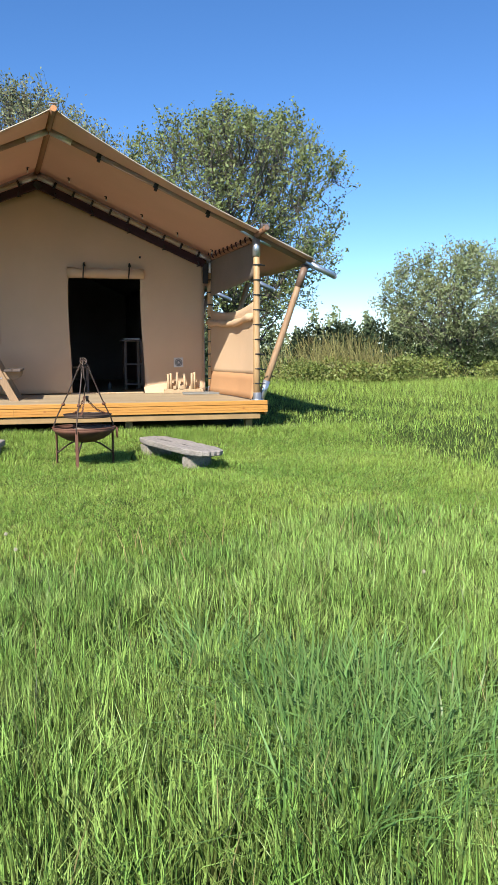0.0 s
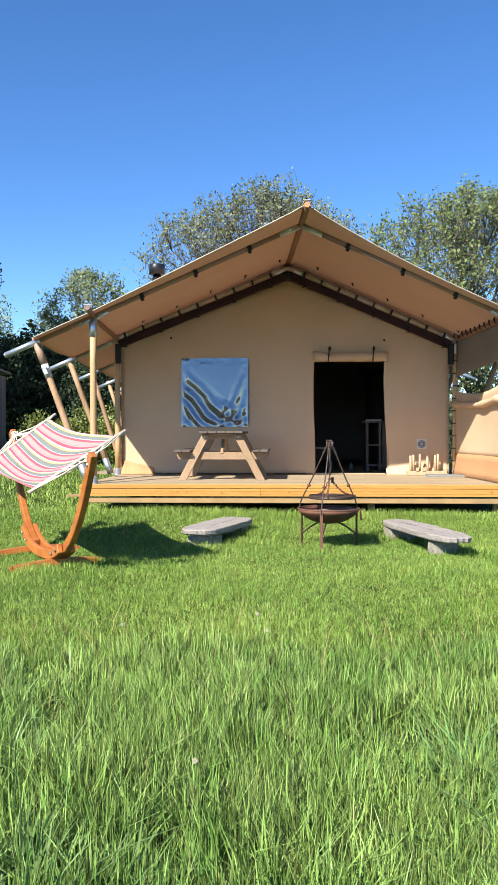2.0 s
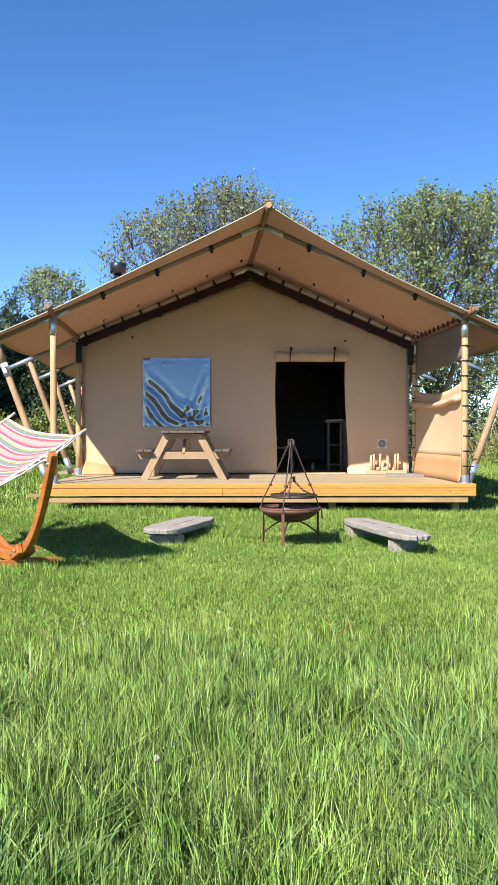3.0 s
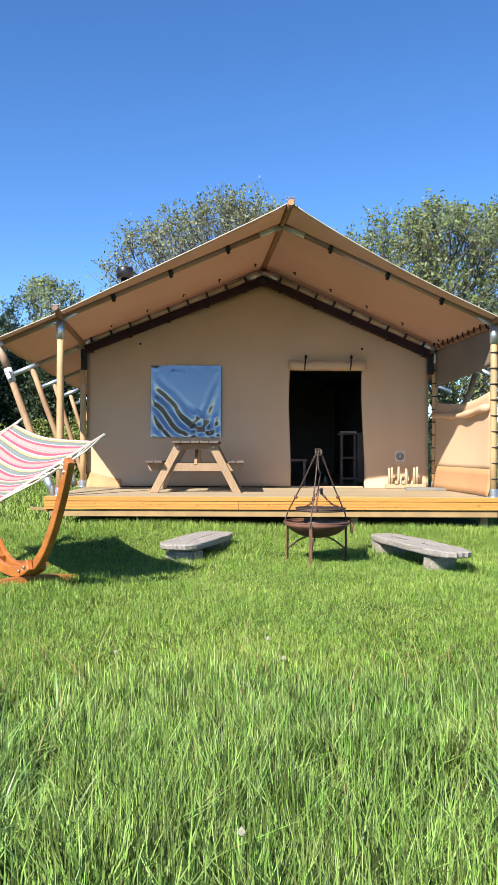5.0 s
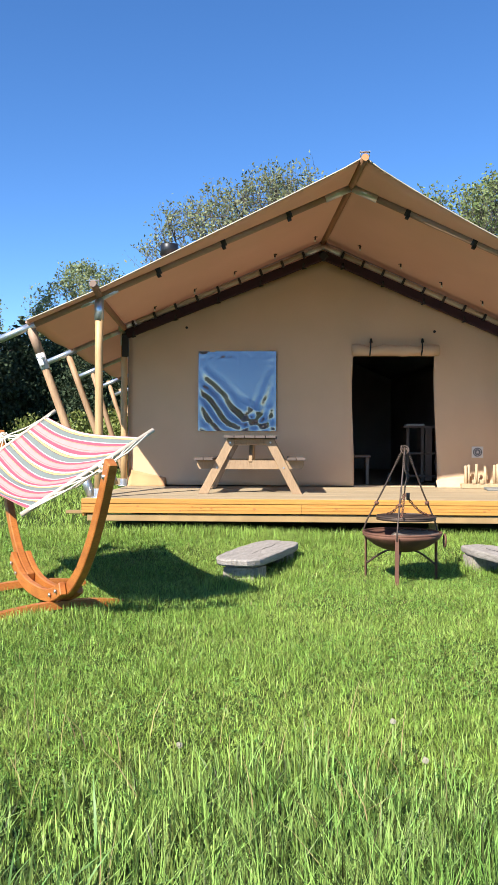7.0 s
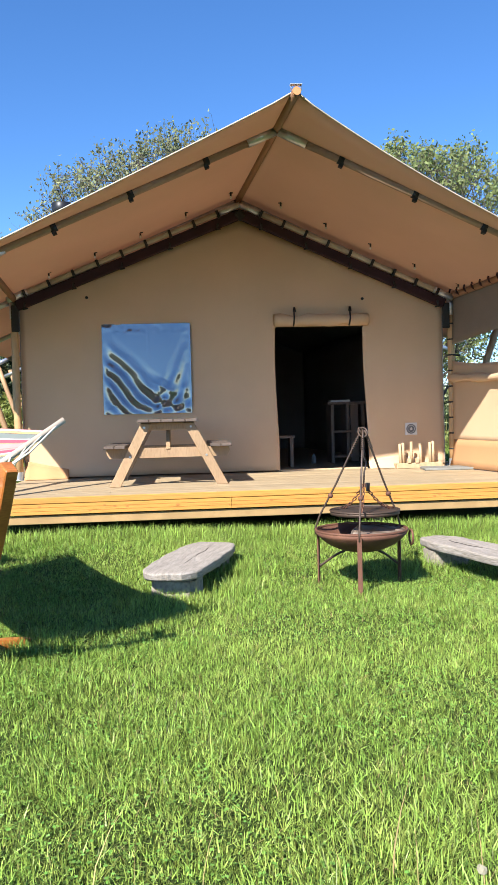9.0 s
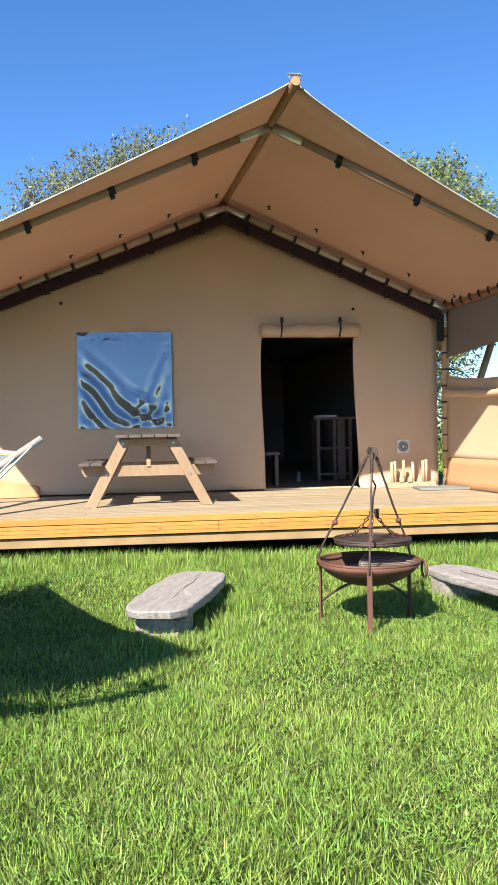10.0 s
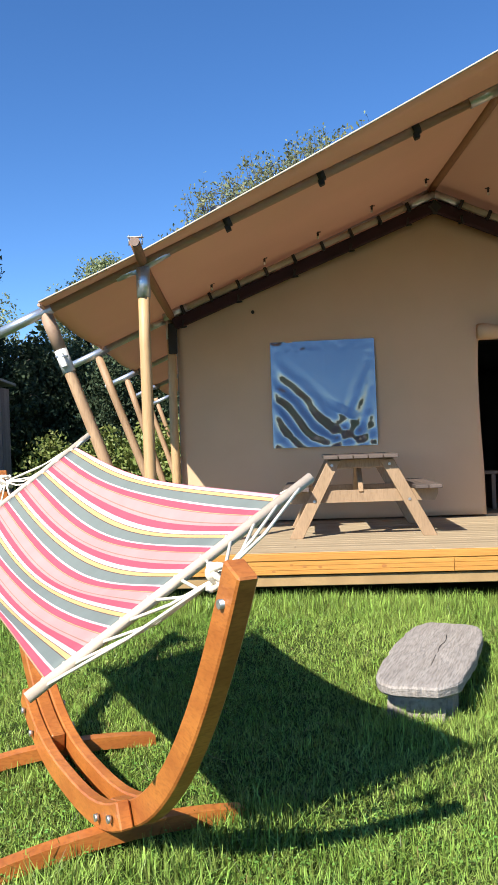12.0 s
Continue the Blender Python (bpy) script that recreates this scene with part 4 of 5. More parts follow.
    for k in range(3):
        pts = [apex + Vector((0.035 * math.cos(q + k), 0.018 * math.sin(q * 1.0 + k * 2), 0.03 + 0.035 * math.sin(q))) for q in np.linspace(0, 2 * math.pi, 13)]
        part("top_ring", tube(pts, 0.007, 5, False), M_IRON, o)
    # hook, chains and hanging griddle
    gz_ = rim + 0.125
    part("hook_rod", tube([apex + Vector((0, 0, 0.0)), (cx + 0.01, cy - 0.07, 0.90), (cx + 0.035, cy - 0.07, 0.85), (cx + 0.015, cy - 0.07, 0.77), (cx + 0.01, cy - 0.07, 0.69)], 0.0065, 6), M_IRON, o)
    part("cup_hook", tube([(cx + 0.04, cy - 0.07, z) for z in (0.63, 0.635, 0.69, 0.695)], [0.008, 0.014, 0.019, 0.017], 10), M_IRON, o)
    hub = Vector((cx + 0.012, cy - 0.07, 0.69))
    for a in (10, 130, 250):
        q = math.radians(a)
        end = Vector((cx + 0.045 + 0.25 * math.cos(q), cy + 0.07 + 0.25 * math.sin(q), gz_ + 0.01))
        n = 12
        for i in range(n):
            p0, p1 = hub.lerp(end, i / n), hub.lerp(end, (i + 1) / n)
            sag = Vector((0, 0, -0.05 * math.sin(math.pi * (i + 0.5) / n)))
            c = p0.lerp(p1, 0.5) + sag
            d = (p1 - p0).normalized()
            s = d.orthogonal().normalized() if i % 2 else d.cross(d.orthogonal().normalized())
            h = (p1 - p0).length * 0.72
            part("chain_link", tube([c + d * h * math.cos(t) + s * 0.010 * math.sin(t) for t in np.linspace(0, 2 * math.pi, 9)], 0.0042, 5, False), M_RUST, o)
    cx, cy = cx + 0.045, cy + 0.07
    gr = part("griddle", tube([(cx - 0.0, cy, gz_ - 0.018), (cx, cy, gz_ - 0.0175), (cx, cy, gz_ + 0.01), (cx, cy, gz_ + 0.0105)], [0.25, 0.265, 0.265, 0.25], 36), M_IRON, o, "black hanging griddle plate")
    part("griddle_rim", tube([(cx + 0.263 * math.cos(t), cy + 0.263 * math.sin(t), gz_ + 0.012) for t in np.linspace(0, 2 * math.pi, 37)], 0.008, 5, False), M_IRON, gr)


fire_pit()


# ---- slab benches ----
def slab(length, width, thick, round_, seed):
    """An uneven slab with rounded corners, lying along x, top at z = 0."""
    rng = random.Random(seed)
    bm = bmesh.new()
    n = 64
    rows = []
    outline = []
    for i in range(n):
        a = 2 * math.pi * i / n
        p = 3.7
        ca, sa = math.cos(a), math.sin(a)
        r = (abs(ca) ** p + abs(sa) ** p) ** (-1 / p)
        outline.append((ca * r * length / 2 * (1 + 0.012 * rng.uniform(-1, 1)), sa * r * width / 2 * (1 + 0.03 * rng.uniform(-1, 1))))
    for z, k in ((-thick, 0.965), (-thick * 0.8, 0.99), (-0.014, 1.0), (-0.004, 0.985), (0.0, 0.95), (0.0, 0.6), (0.0, 0.2)):
        rows.append([bm.verts.new((x * k, y * k, z + (0.006 * noise.noise(Vector((x * 6, y * 6, seed))) if z > -0.02 else 0))) for x, y in outline])
    for a, b in zip(rows, rows[1:]):
        for i in range(n):
            bm.faces.new((a[i], a[(i + 1) % n], b[(i + 1) % n], b[i]))
    bm.faces.new(rows[0][::-1])
    bm.faces.new(rows[-1])
    return bm


def block(size, seed):
    bm = bmesh.new()
    bmesh.ops.create_cube(bm, size=1, matrix=Matrix.Diagonal((*size, 1)))
    bmesh.ops.bevel(bm, geom=list(bm.edges), offset=0.03, segments=2, affect="EDGES")
    bmesh.ops.subdivide_edges(bm, edges=list(bm.edges), cuts=1)
    for v in bm.verts:
        v.co += Vector((noise.noise(v.co * 7 + Vector((seed, 0, 0))), noise.noise(v.co * 7 + Vector((0, seed, 0))), noise.noise(v.co * 7 + Vector((0, 0, seed))))) * 0.016
    return bm


def slab_bench(at, angle, length, width, top, seed, tilt, feet, round_, label):
    o = thing("slab_bench", (at[0], at[1], float(gz(*at))), label, "bench", "benches round the fire pit")
    m = pose(at[0], at[1], top, tilt, 0, angle)
    bm = slab(length, width, 0.065, round_, seed)
    part("seat_slab", bm, M_STONE, o, "cracked weathered grey slab").matrix_basis = m
    rng = random.Random(seed)
    for y0 in (-0.06,):
        pts = [m @ Vector((x, width * y0 + 0.02 * noise.noise(Vector((x * 9, y0 * 30, seed))), 0.0045 * noise.noise(Vector((x * 7, y0, seed))) - 0.001))
               for x in np.linspace(-length * rng.uniform(0.2, 0.45), length * rng.uniform(0.1, 0.4), 12)]
        part("crack", tube(pts, 0.0022, 5), M_CRACK, o)
    for k, (f, size) in enumerate(feet):
        bm = block(size, seed + k)
        c = m @ Vector((f * length, 0, 0))
        g = float(gz(c.x, c.y))
        bm.transform(pose(c.x, c.y, (top - 0.06 + g - 0.05) / 2, 0, 0, angle))
        part("support_block", bm, M_BLOCK, o)


slab_bench((-2.385, -4.37), 73, 1.46, 0.48, 0.130, 3, 0, ((-0.30, (0.28, 0.33, 0.22)), (0.30, (0.30, 0.33, 0.22))), 0.4,
            "low bench of a weathered grey timber slab on blocks")
slab_bench((-0.04, -4.68), -74, 1.86, 0.40, 0.125, 9, 0, ((-0.36, (0.22, 0.36, 0.22)), (0.27, (0.17, 0.30, 0.22))), 0.3,
            "long low bench of grey weathered timber on rough stones")


# ---- hammock and stand ----
def hammock():
    F, B = Vector((-3.235, -7.0, 0)), Vector((-4.80, -4.60, 0))
    L = (B - F).length
    u = (B - F).normalized()
    v = Vector((-u.y, u.x, 0)) * -1          # to the right when looking from F to B
    zb = -0.012

    def arc(s):
        f = (s - L / 2) / (L / 2)
        return F + u * s + Vector((0, 0, zb + (1.027 if s < L / 2 else 1.24) * abs(f) ** 2.75))

    def rail(s0, s1, side, w, h, n=18, lift=0.0):
        """A curved glulam rail from s0 to s1, w thick across, h deep."""
        bm = bmesh.new()
        rows = []
        for i in range(n + 1):
            s = s0 + (s1 - s0) * i / n
            p = arc(s)
            t = (arc(s + 0.01) - arc(s - 0.01)).normalized()
            nrm = t.cross(v).normalized()
            c = p + v * side + nrm * lift
            rows.append([bm.verts.new(c + v * a * w / 2 + nrm * b * h / 2) for a, b in ((-1, -1), (1, -1), (1, 1), (-1, 1))])
        for a, b in zip(rows, rows[1:]):
            for k in range(4):
                bm.faces.new((a[k], a[(k + 1) % 4], b[(k + 1) % 4], b[k]))
        bm.faces.new(rows[0][::-1])
        bm.faces.new(rows[-1])
        bmesh.ops.recalc_face_normals(bm, faces=bm.faces)
        es = [e for e in bm.edges if len(e.link_faces) == 2 and e.calc_face_angle(0) > 0.8]
        bmesh.ops.bevel(bm, geom=es, offset=0.006, segments=1, affect="EDGES")
        return bm
    o = thing("hammock_stand", (-4.0, -5.8, float(gz(-4, -5.8))), "curved orange larch hammock stand on the lawn", "hammock stand")
    front = part("arm", rail(0.0, 1.02, 0, 0.062, 0.090), M_LARCH, o)
    back = part("arm", rail(L, L - 1.05, 0, 0.062, 0.090), M_LARCH, o)
    for s in (-1, 1):
        rl = part("base_rail", rail(0.78, L - 0.72, 0.060 * s, 0.048, 0.095), M_LARCH, o)
        for q in (0.84, 0.98, L - 0.80, L - 0.94):
            c = arc(q) + v * (0.1 * s)
            part("bolt", tube([c - v * 0.01 * s, c + v * 0.004 * s], 0.014, 8), M_BOLT, rl)
    for s0, sd in ((0.05, 1), (L - 0.05, -1)):
        c = arc(s0)
        part("eye_bolt", tube([c - v * 0.045, c + v * 0.045], 0.013, 8), M_BOLT, front if sd > 0 else back)

    def foot(s, half):
        bm = bmesh.new()
        rows = []
        c0 = F + u * s
        for i in range(15):
            f = -1 + 2 * i / 14
            p = c0 + (v * 0.993 - u * 0.12) * (half * f)
            g = float(gz(p.x, p.y))
            z = g + 0.026 + 0.04 * (1 - f * f)
            rows.append([bm.verts.new(p + u * a * 0.032 + Vector((0, 0, z + b * 0.028))) for a, b in ((-1, -1), (1, -1), (1, 1), (-1, 1))])
        for a, b in zip(rows, rows[1:]):
            for k in range(4):
                bm.faces.new((a[k], a[(k + 1) % 4], b[(k + 1) % 4], b[k]))
        bm.faces.new(rows[0][::-1])
        bm.faces.new(rows[-1])
        bmesh.ops.recalc_face_normals(bm, faces=bm.faces)
        return bm
    part("cross_foot", foot(1.0, 0.47), M_LARCH, o)
    part("cross_foot", foot(L - 0.96, 0.47), M_LARCH, o)

    h = thing("hammock", (-4.0, -5.8, 0.8), "pink, red and grey striped cotton hammock tipped on its side", "hammock")
    fl_, fh = Vector((-3.83, -6.93, 0.67)), Vector((-3.05, -6.52, 1.22))
    bl, bh = Vector((-5.02, -4.98, 0.80)), Vector((-4.24, -4.74, 1.42))
    part("spreader_bar", tube([fl_, fh], 0.0165, 10), M_BAR, h, "pale wooden spreader bar")
    part("spreader_bar", tube([bl, bh], 0.0165, 10), M_BAR, h, "pale wooden spreader bar")

    def cloth(a, b):
        # a along the length, b across
        ca, cb = fl_.lerp(fh, 0.06 + 0.84 * b), bl.lerp(bh, 0.06 + 0.84 * b)
        p = ca.lerp(cb, 0.015 + 0.97 * a)
        arch = math.sin(a * math.pi)
        side = 4 * (b - 0.5) ** 2
        p += Vector((0, 0, -0.13 * arch * (1 - (0.85 if b > 0.5 else 0.45) * side)))
        mid = fl_.lerp(fh, 0.48).lerp(bl.lerp(bh, 0.48), a)
        p += (mid - p) * 0.10 * arch * side
        p.z += 0.008 * math.sin(b * 21 + a * 5) * arch
        return p
    bm = bmesh.new()
    uvl = bm.loops.layers.uv.new("weave")
    nu, nv = 30, 34
    vs = [[bm.verts.new(cloth(i / nu, j / nv)) for j in range(nv + 1)] for i in range(nu + 1)]
    for i in range(nu):
        for j in range(nv):
            f = bm.faces.new((vs[i][j], vs[i + 1][j], vs[i + 1][j + 1], vs[i][j + 1]))
            f.smooth = True
            for lp, (a, b) in zip(f.loops, ((i, j), (i + 1, j), (i + 1, j + 1), (i, j + 1))):
                lp[uvl].uv = (a / nu, b / nv)
    thicken(part("cloth", bm, M_STRIPE, h, "striped cotton cloth"), 0.004)
    for ends, tip, a in (((fl_, fh), arc(0.02) + u * 0.11 + Vector((0, 0, 0.0)), 0.0), ((bl, bh), arc(L - 0.02) - u * 0.11, 1.0)):
        knot = tip
        turns = [knot + Vector((0.026 * math.cos(q * 2.1), 0.026 * math.sin(q * 2.9), 0.030 * math.sin(q * 1.7))) for q in np.linspace(0, 12, 60)]
        part("rope_knot", tube(turns, 0.0095, 6), M_ROPE, h, "wound knot of white cord")
        part("rope_loop", tube([arc(0.05 if a == 0 else L - 0.05), knot], 0.016, 6), M_ROPE, h)
        for k in range(11):
            b = 0.03 + 0.94 * k / 10
            q = ends[0].lerp(ends[1], b)
            sag = q.lerp(knot, 0.5) - Vector((0, 0, 0.012 + 0.01 * (k % 3)))
            part("cord", tube([q, sag, knot], 0.0055, 5), M_ROPE, h)
            part("bar_cord", tube([q, cloth(a, max(0.0, min(1.0, (b - 0.06) / 0.84)))], 0.008, 5), M_ROPE, h)


hammock()

# ---- small things on the deck and wall ----
SY = bulge(0.66, 1.0) - 0.014
sg = thing("sign_plate", (0.66, -0.03, 1.0), "small square white sign with a round grey badge on the canvas", "sign")
part("plate", box((0.66, SY, 1.0), (0.165, 0.008, 0.165), None, 0.002), M_SIGN, sg)
bm = bmesh.new()
rows = [[bm.verts.new((0.66 + r * math.cos(a), SY - 0.0065, 1.0 + r * math.sin(a))) for a in np.linspace(0, 2 * math.pi, 33)[:-1]] for r in (0.066, 0.050)]
for i in range(32):
    bm.faces.new((rows[0][i], rows[0][(i + 1) % 32], rows[1][(i + 1) % 32], rows[1][i]))
part("badge_ring", bm, M_SIGN_INK, sg)
bm = bmesh.new()
rows = [bm.verts.new((0.66 + 0.044 * math.cos(a), SY - 0.0065, 1.0 + 0.044 * math.sin(a))) for a in np.linspace(0, 2 * math.pi, 33)[:-1]]
bm.faces.new(rows)
part("badge_disc", bm, M_SIGN_INK, sg)
part("badge_mark", box((0.66, SY - 0.0075, 0.992), (0.034, 0.002, 0.022), None, 0), M_SIGN, sg)
part("badge_roof", box((0.66, SY - 0.0075, 1.006), (0.026, 0.002, 0.026), Matrix.Rotation(0.785, 3, "Y"), 0), M_SIGN, sg)


def peg_game():
    o = thing("peg_board", (0.66, -0.16, DZ), "pale wooden board with upright pegs leaning by the canvas", "game")
    part("base_plank", box((0.70, -0.18, DZ + 0.035), (0.62, 0.16, 0.07), None, 0.006), M_PEG, o)
    for k, x in enumerate((0.455, 0.50, 0.60, 0.74, 0.86, 0.905)):
        part("peg", tube([(x, -0.20 + 0.03 * (k % 2), DZ + 0.05), (x + 0.006 * (k % 3 - 1), -0.19 + 0.03 * (k % 2), DZ + 0.33 + 0.012 * (k % 3))], [0.022, 0.020], 8), M_PEG, o)
    for x in (0.555, 0.665):
        part("small_block", box((x, -0.25, DZ + 0.10), (0.05, 0.05, 0.06), None, 0.005), M_PEG, o)


peg_game()
mt = thing("floor_slab", (0.95, -0.62, DZ), "flat grey slab lying on the deck boards", "slab")
part("slab_body", box((0.95, -0.60, DZ + 0.016), (0.62, 0.42, 0.03), Matrix.Rotation(-0.12, 3, "Z"), 0.006), M_MAT, mt)


# ---- sheds behind on the left ----
def plank_wall(o, p0, p1, z0, z1, n, material, name="plank", gap=0.006, horizontal=False):
    p0, p1 = Vector(p0), Vector(p1)
    d = (p1 - p0)
    L = d.length
    d.normalize()
    rot = Matrix.Rotation(math.atan2(d.y, d.x), 3, "Z")
    for k in range(n):
        j = random.uniform(-0.006, 0.006)
        if horizontal:
            h = (z1 - z0) / n
            c = p0 + d * L / 2 + Vector((0, 0, z0 + h * (k + 0.5)))
            part(name, box(c + Vector((-d.y, d.x, 0)) * j, (L, 0.03, h - gap), rot, 0.003), material, o)
        else:
            wdt = L / n
            c = p0 + d * wdt * (k + 0.5) + Vector((0, 0, (z0 + z1) / 2))
            part(name, box(c + Vector((-d.y, d.x, 0)) * j, (wdt - gap, 0.03, z1 - z0), rot, 0.003), material, o)


def small_shed():
    g = float(gz(-9.2, 6.2)) - 0.05
    o = thing("privy_shed", (-9.2, 6.2, g), "narrow weathered grey board shed with a pale door front", "shed")
    x0, x1, y0, y1 = -9.85, -8.98, 5.75, 6.6
    plank_wall(o, (x0, y0, 0), (x1 - 0.16, y0, 0), g + 0.04, g + 2.06, 3, M_SHED_PALE, "door_plank")
    part("door_rail", box(((x0 + x1 - 0.16) / 2, y0 - 0.03, g + 1.20), (x1 - x0 - 0.18, 0.03, 0.10), None, 0.004), M_SHED, o)
    plank_wall(o, (x0, y0 - 0.02, 0), (x1 - 0.10, y0 - 0.02, 0), g + 2.08, g + 2.46, 2, M_SHED_PALE, "lintel_plank", horizontal=True)
    plank_wall(o, (x1 - 0.15, y0, 0), (x1, y0, 0), g, g + 2.4, 1, M_SHED)
    plank_wall(o, (x1, y0, 0), (x1, y1, 0), g, g + 2.40, 6, M_SHED)
    plank_wall(o, (x0, y0 + 0.05, 0), (x0, y1, 0), g, g + 2.40, 6, M_SHED)
    plank_wall(o, (x0, y1, 0), (x1, y1, 0), g, g + 2.15, 5, M_SHED)
    part("roof", box(((x0 + x1) / 2, (y0 + y1) / 2, g + 2.52), (x1 - x0 + 0.22, y1 - y0 + 0.3, 0.05), Matrix.Rotation(-0.06, 3, "X"), 0.006), M_ROOFING, o, "flat felted roof")


def large_shed():
    g = float(gz(-9.8, 3.9)) - 0.05
    o = thing("garden_shed", (-10.4, 3.9, g), "weathered grey board shed with a felt roof", "shed")
    x0, x1, y0, y1 = -12.0, -8.95, 3.4, 4.3
    xm = (x0 + x1) / 2
    plank_wall(o, (x0, y0, 0), (x1 - 0.28, y0, 0), g, g + 2.62, 11, M_SHED, "board", horizontal=True)
    plank_wall(o, (x1 - 0.27, y0 - 0.015, 0), (x1, y0 - 0.015, 0), g, g + 2.62, 2, M_SHED, "corner_board")
    plank_wall(o, (x1, y0, 0), (x1, y1, 0), g, g + 2.62, 9, M_SHED)
    plank_wall(o, (x0, y1, 0), (x1, y1, 0), g, g + 2.62, 9, M_SHED)
    rise = 0.5
    for k in range(5):
        f0 = k / 5
        half = (x1 - x0) / 2 * (1 - f0) - 0.02
        part("gable_board", box((xm, y0, g + 2.63 + rise * (f0 + 0.1)), (2 * half - 0.2, 0.03, rise / 5 - 0.005), None, 0.003), M_SHED, o)
    part("window_frame", box((x1 - 0.78, y0 - 0.035, g + 1.35), (0.55, 0.05, 1.35), None, 0.006), M_SHED_PALE, o)
    part("pane", box((x1 - 0.78, y0 - 0.062, g + 1.35), (0.40, 0.01, 1.15), None, 0), M_FILM, o)
    part("hinge", box((x1 - 0.03, y0 - 0.05, g + 1.75), (0.05, 0.02, 0.10), None, 0.003), M_BLACK, o)
    tilt = math.atan2(rise, (x1 - x0) / 2)
    for s in (-1, 1):
        for k in range(6):
            f = (k + 0.5) / 6
            x = xm + s * ((x1 - x0) / 2 + 0.12) * f
            part("roof_course", box((x, (y0 + y1) / 2, g + 2.69 + rise * (1 - f) + 0.02), (0.34, y1 - y0 + 0.36, 0.022), Matrix.Rotation(s * (tilt - 0.05), 3, "Y"), 0.003), M_ROOFING, o)


small_shed()
large_shed()


# ---- trees and hedges ----
def leaf_quads(rng, centres, size, up=0.3, narrow=0.55):
    """Folded leaf shapes (two triangles each) at the centres, turned at random."""
    n = len(centres)
    d = rng.normal(size=(n, 3))
    d[:, 2] += up * rng.uniform(-1, 1, n)
    d /= np.linalg.norm(d, axis=1, keepdims=True)
    o = rng.normal(size=(n, 3))
    o -= d * np.sum(o * d, 1, keepdims=True)
    o /= np.linalg.norm(o, axis=1, keepdims=True)
    nn = np.cross(d, o)
    s = size * rng.uniform(0.6, 1.35, (n, 1))
    tip, base = centres + d * s * 0.5, centres - d * s * 0.5
    a = centres + o * s * narrow * 0.5 + nn * s * 0.08
    b = centres - o * s * narrow * 0.5 + nn * s * 0.08
    verts = np.stack([base, a, tip, b], 1).reshape(-1, 3)
    k = np.arange(n)[:, None] * 4
    return verts, k + np.array([[0, 1, 2, 3]])


def bough_tubes(paths, seg=5):
    """Rods along many paths of (points, radii), as one set of arrays."""
    V, Fc = [], []
    base = 0
    ang = np.linspace(0, 2 * np.pi, seg, endpoint=False)
    for pts, rad in paths:
        pts = np.asarray(pts, float)
        t = np.gradient(pts, axis=0)
        t /= np.linalg.norm(t, axis=1, keepdims=True) + 1e-9
        ref = np.where(np.abs(t[:, 2:3]) > 0.9, np.array([[1.0, 0, 0]]), np.array([[0, 0, 1.0]]))
        s = np.cross(t, ref)
        s /= np.linalg.norm(s, axis=1, keepdims=True) + 1e-9
        q = np.cross(t, s)
        r = np.asarray(rad)[:, None, None]
        ring = pts[:, None, :] + r * (np.cos(ang)[None, :, None] * s[:, None, :] + np.sin(ang)[None, :, None] * q[:, None, :])
        V.append(ring.reshape(-1, 3))
        n = len(pts)
        i, k = np.meshgrid(np.arange(n - 1), np.arange(seg), indexing="ij")
        a = base + i * seg + k
        b = base + i * seg + (k + 1) % seg
        Fc.append(np.stack([a, b, b + seg, a + seg], -1).reshape(-1, 4))
        base += n * seg
    return np.concatenate(V), np.concatenate(Fc)


def bent(rng, a, b, n, wob, lift=0.0):
    f = np.linspace(0, 1, n)[:, None]
    p = a + (b - a) * f
    p += rng.normal(size=(n, 3)) * wob * np.sin(f * np.pi) * np.linalg.norm(b - a)
    p[:, 2] += lift * np.linalg.norm(b - a) * np.sin(f[:, 0] * np.pi)
    return p


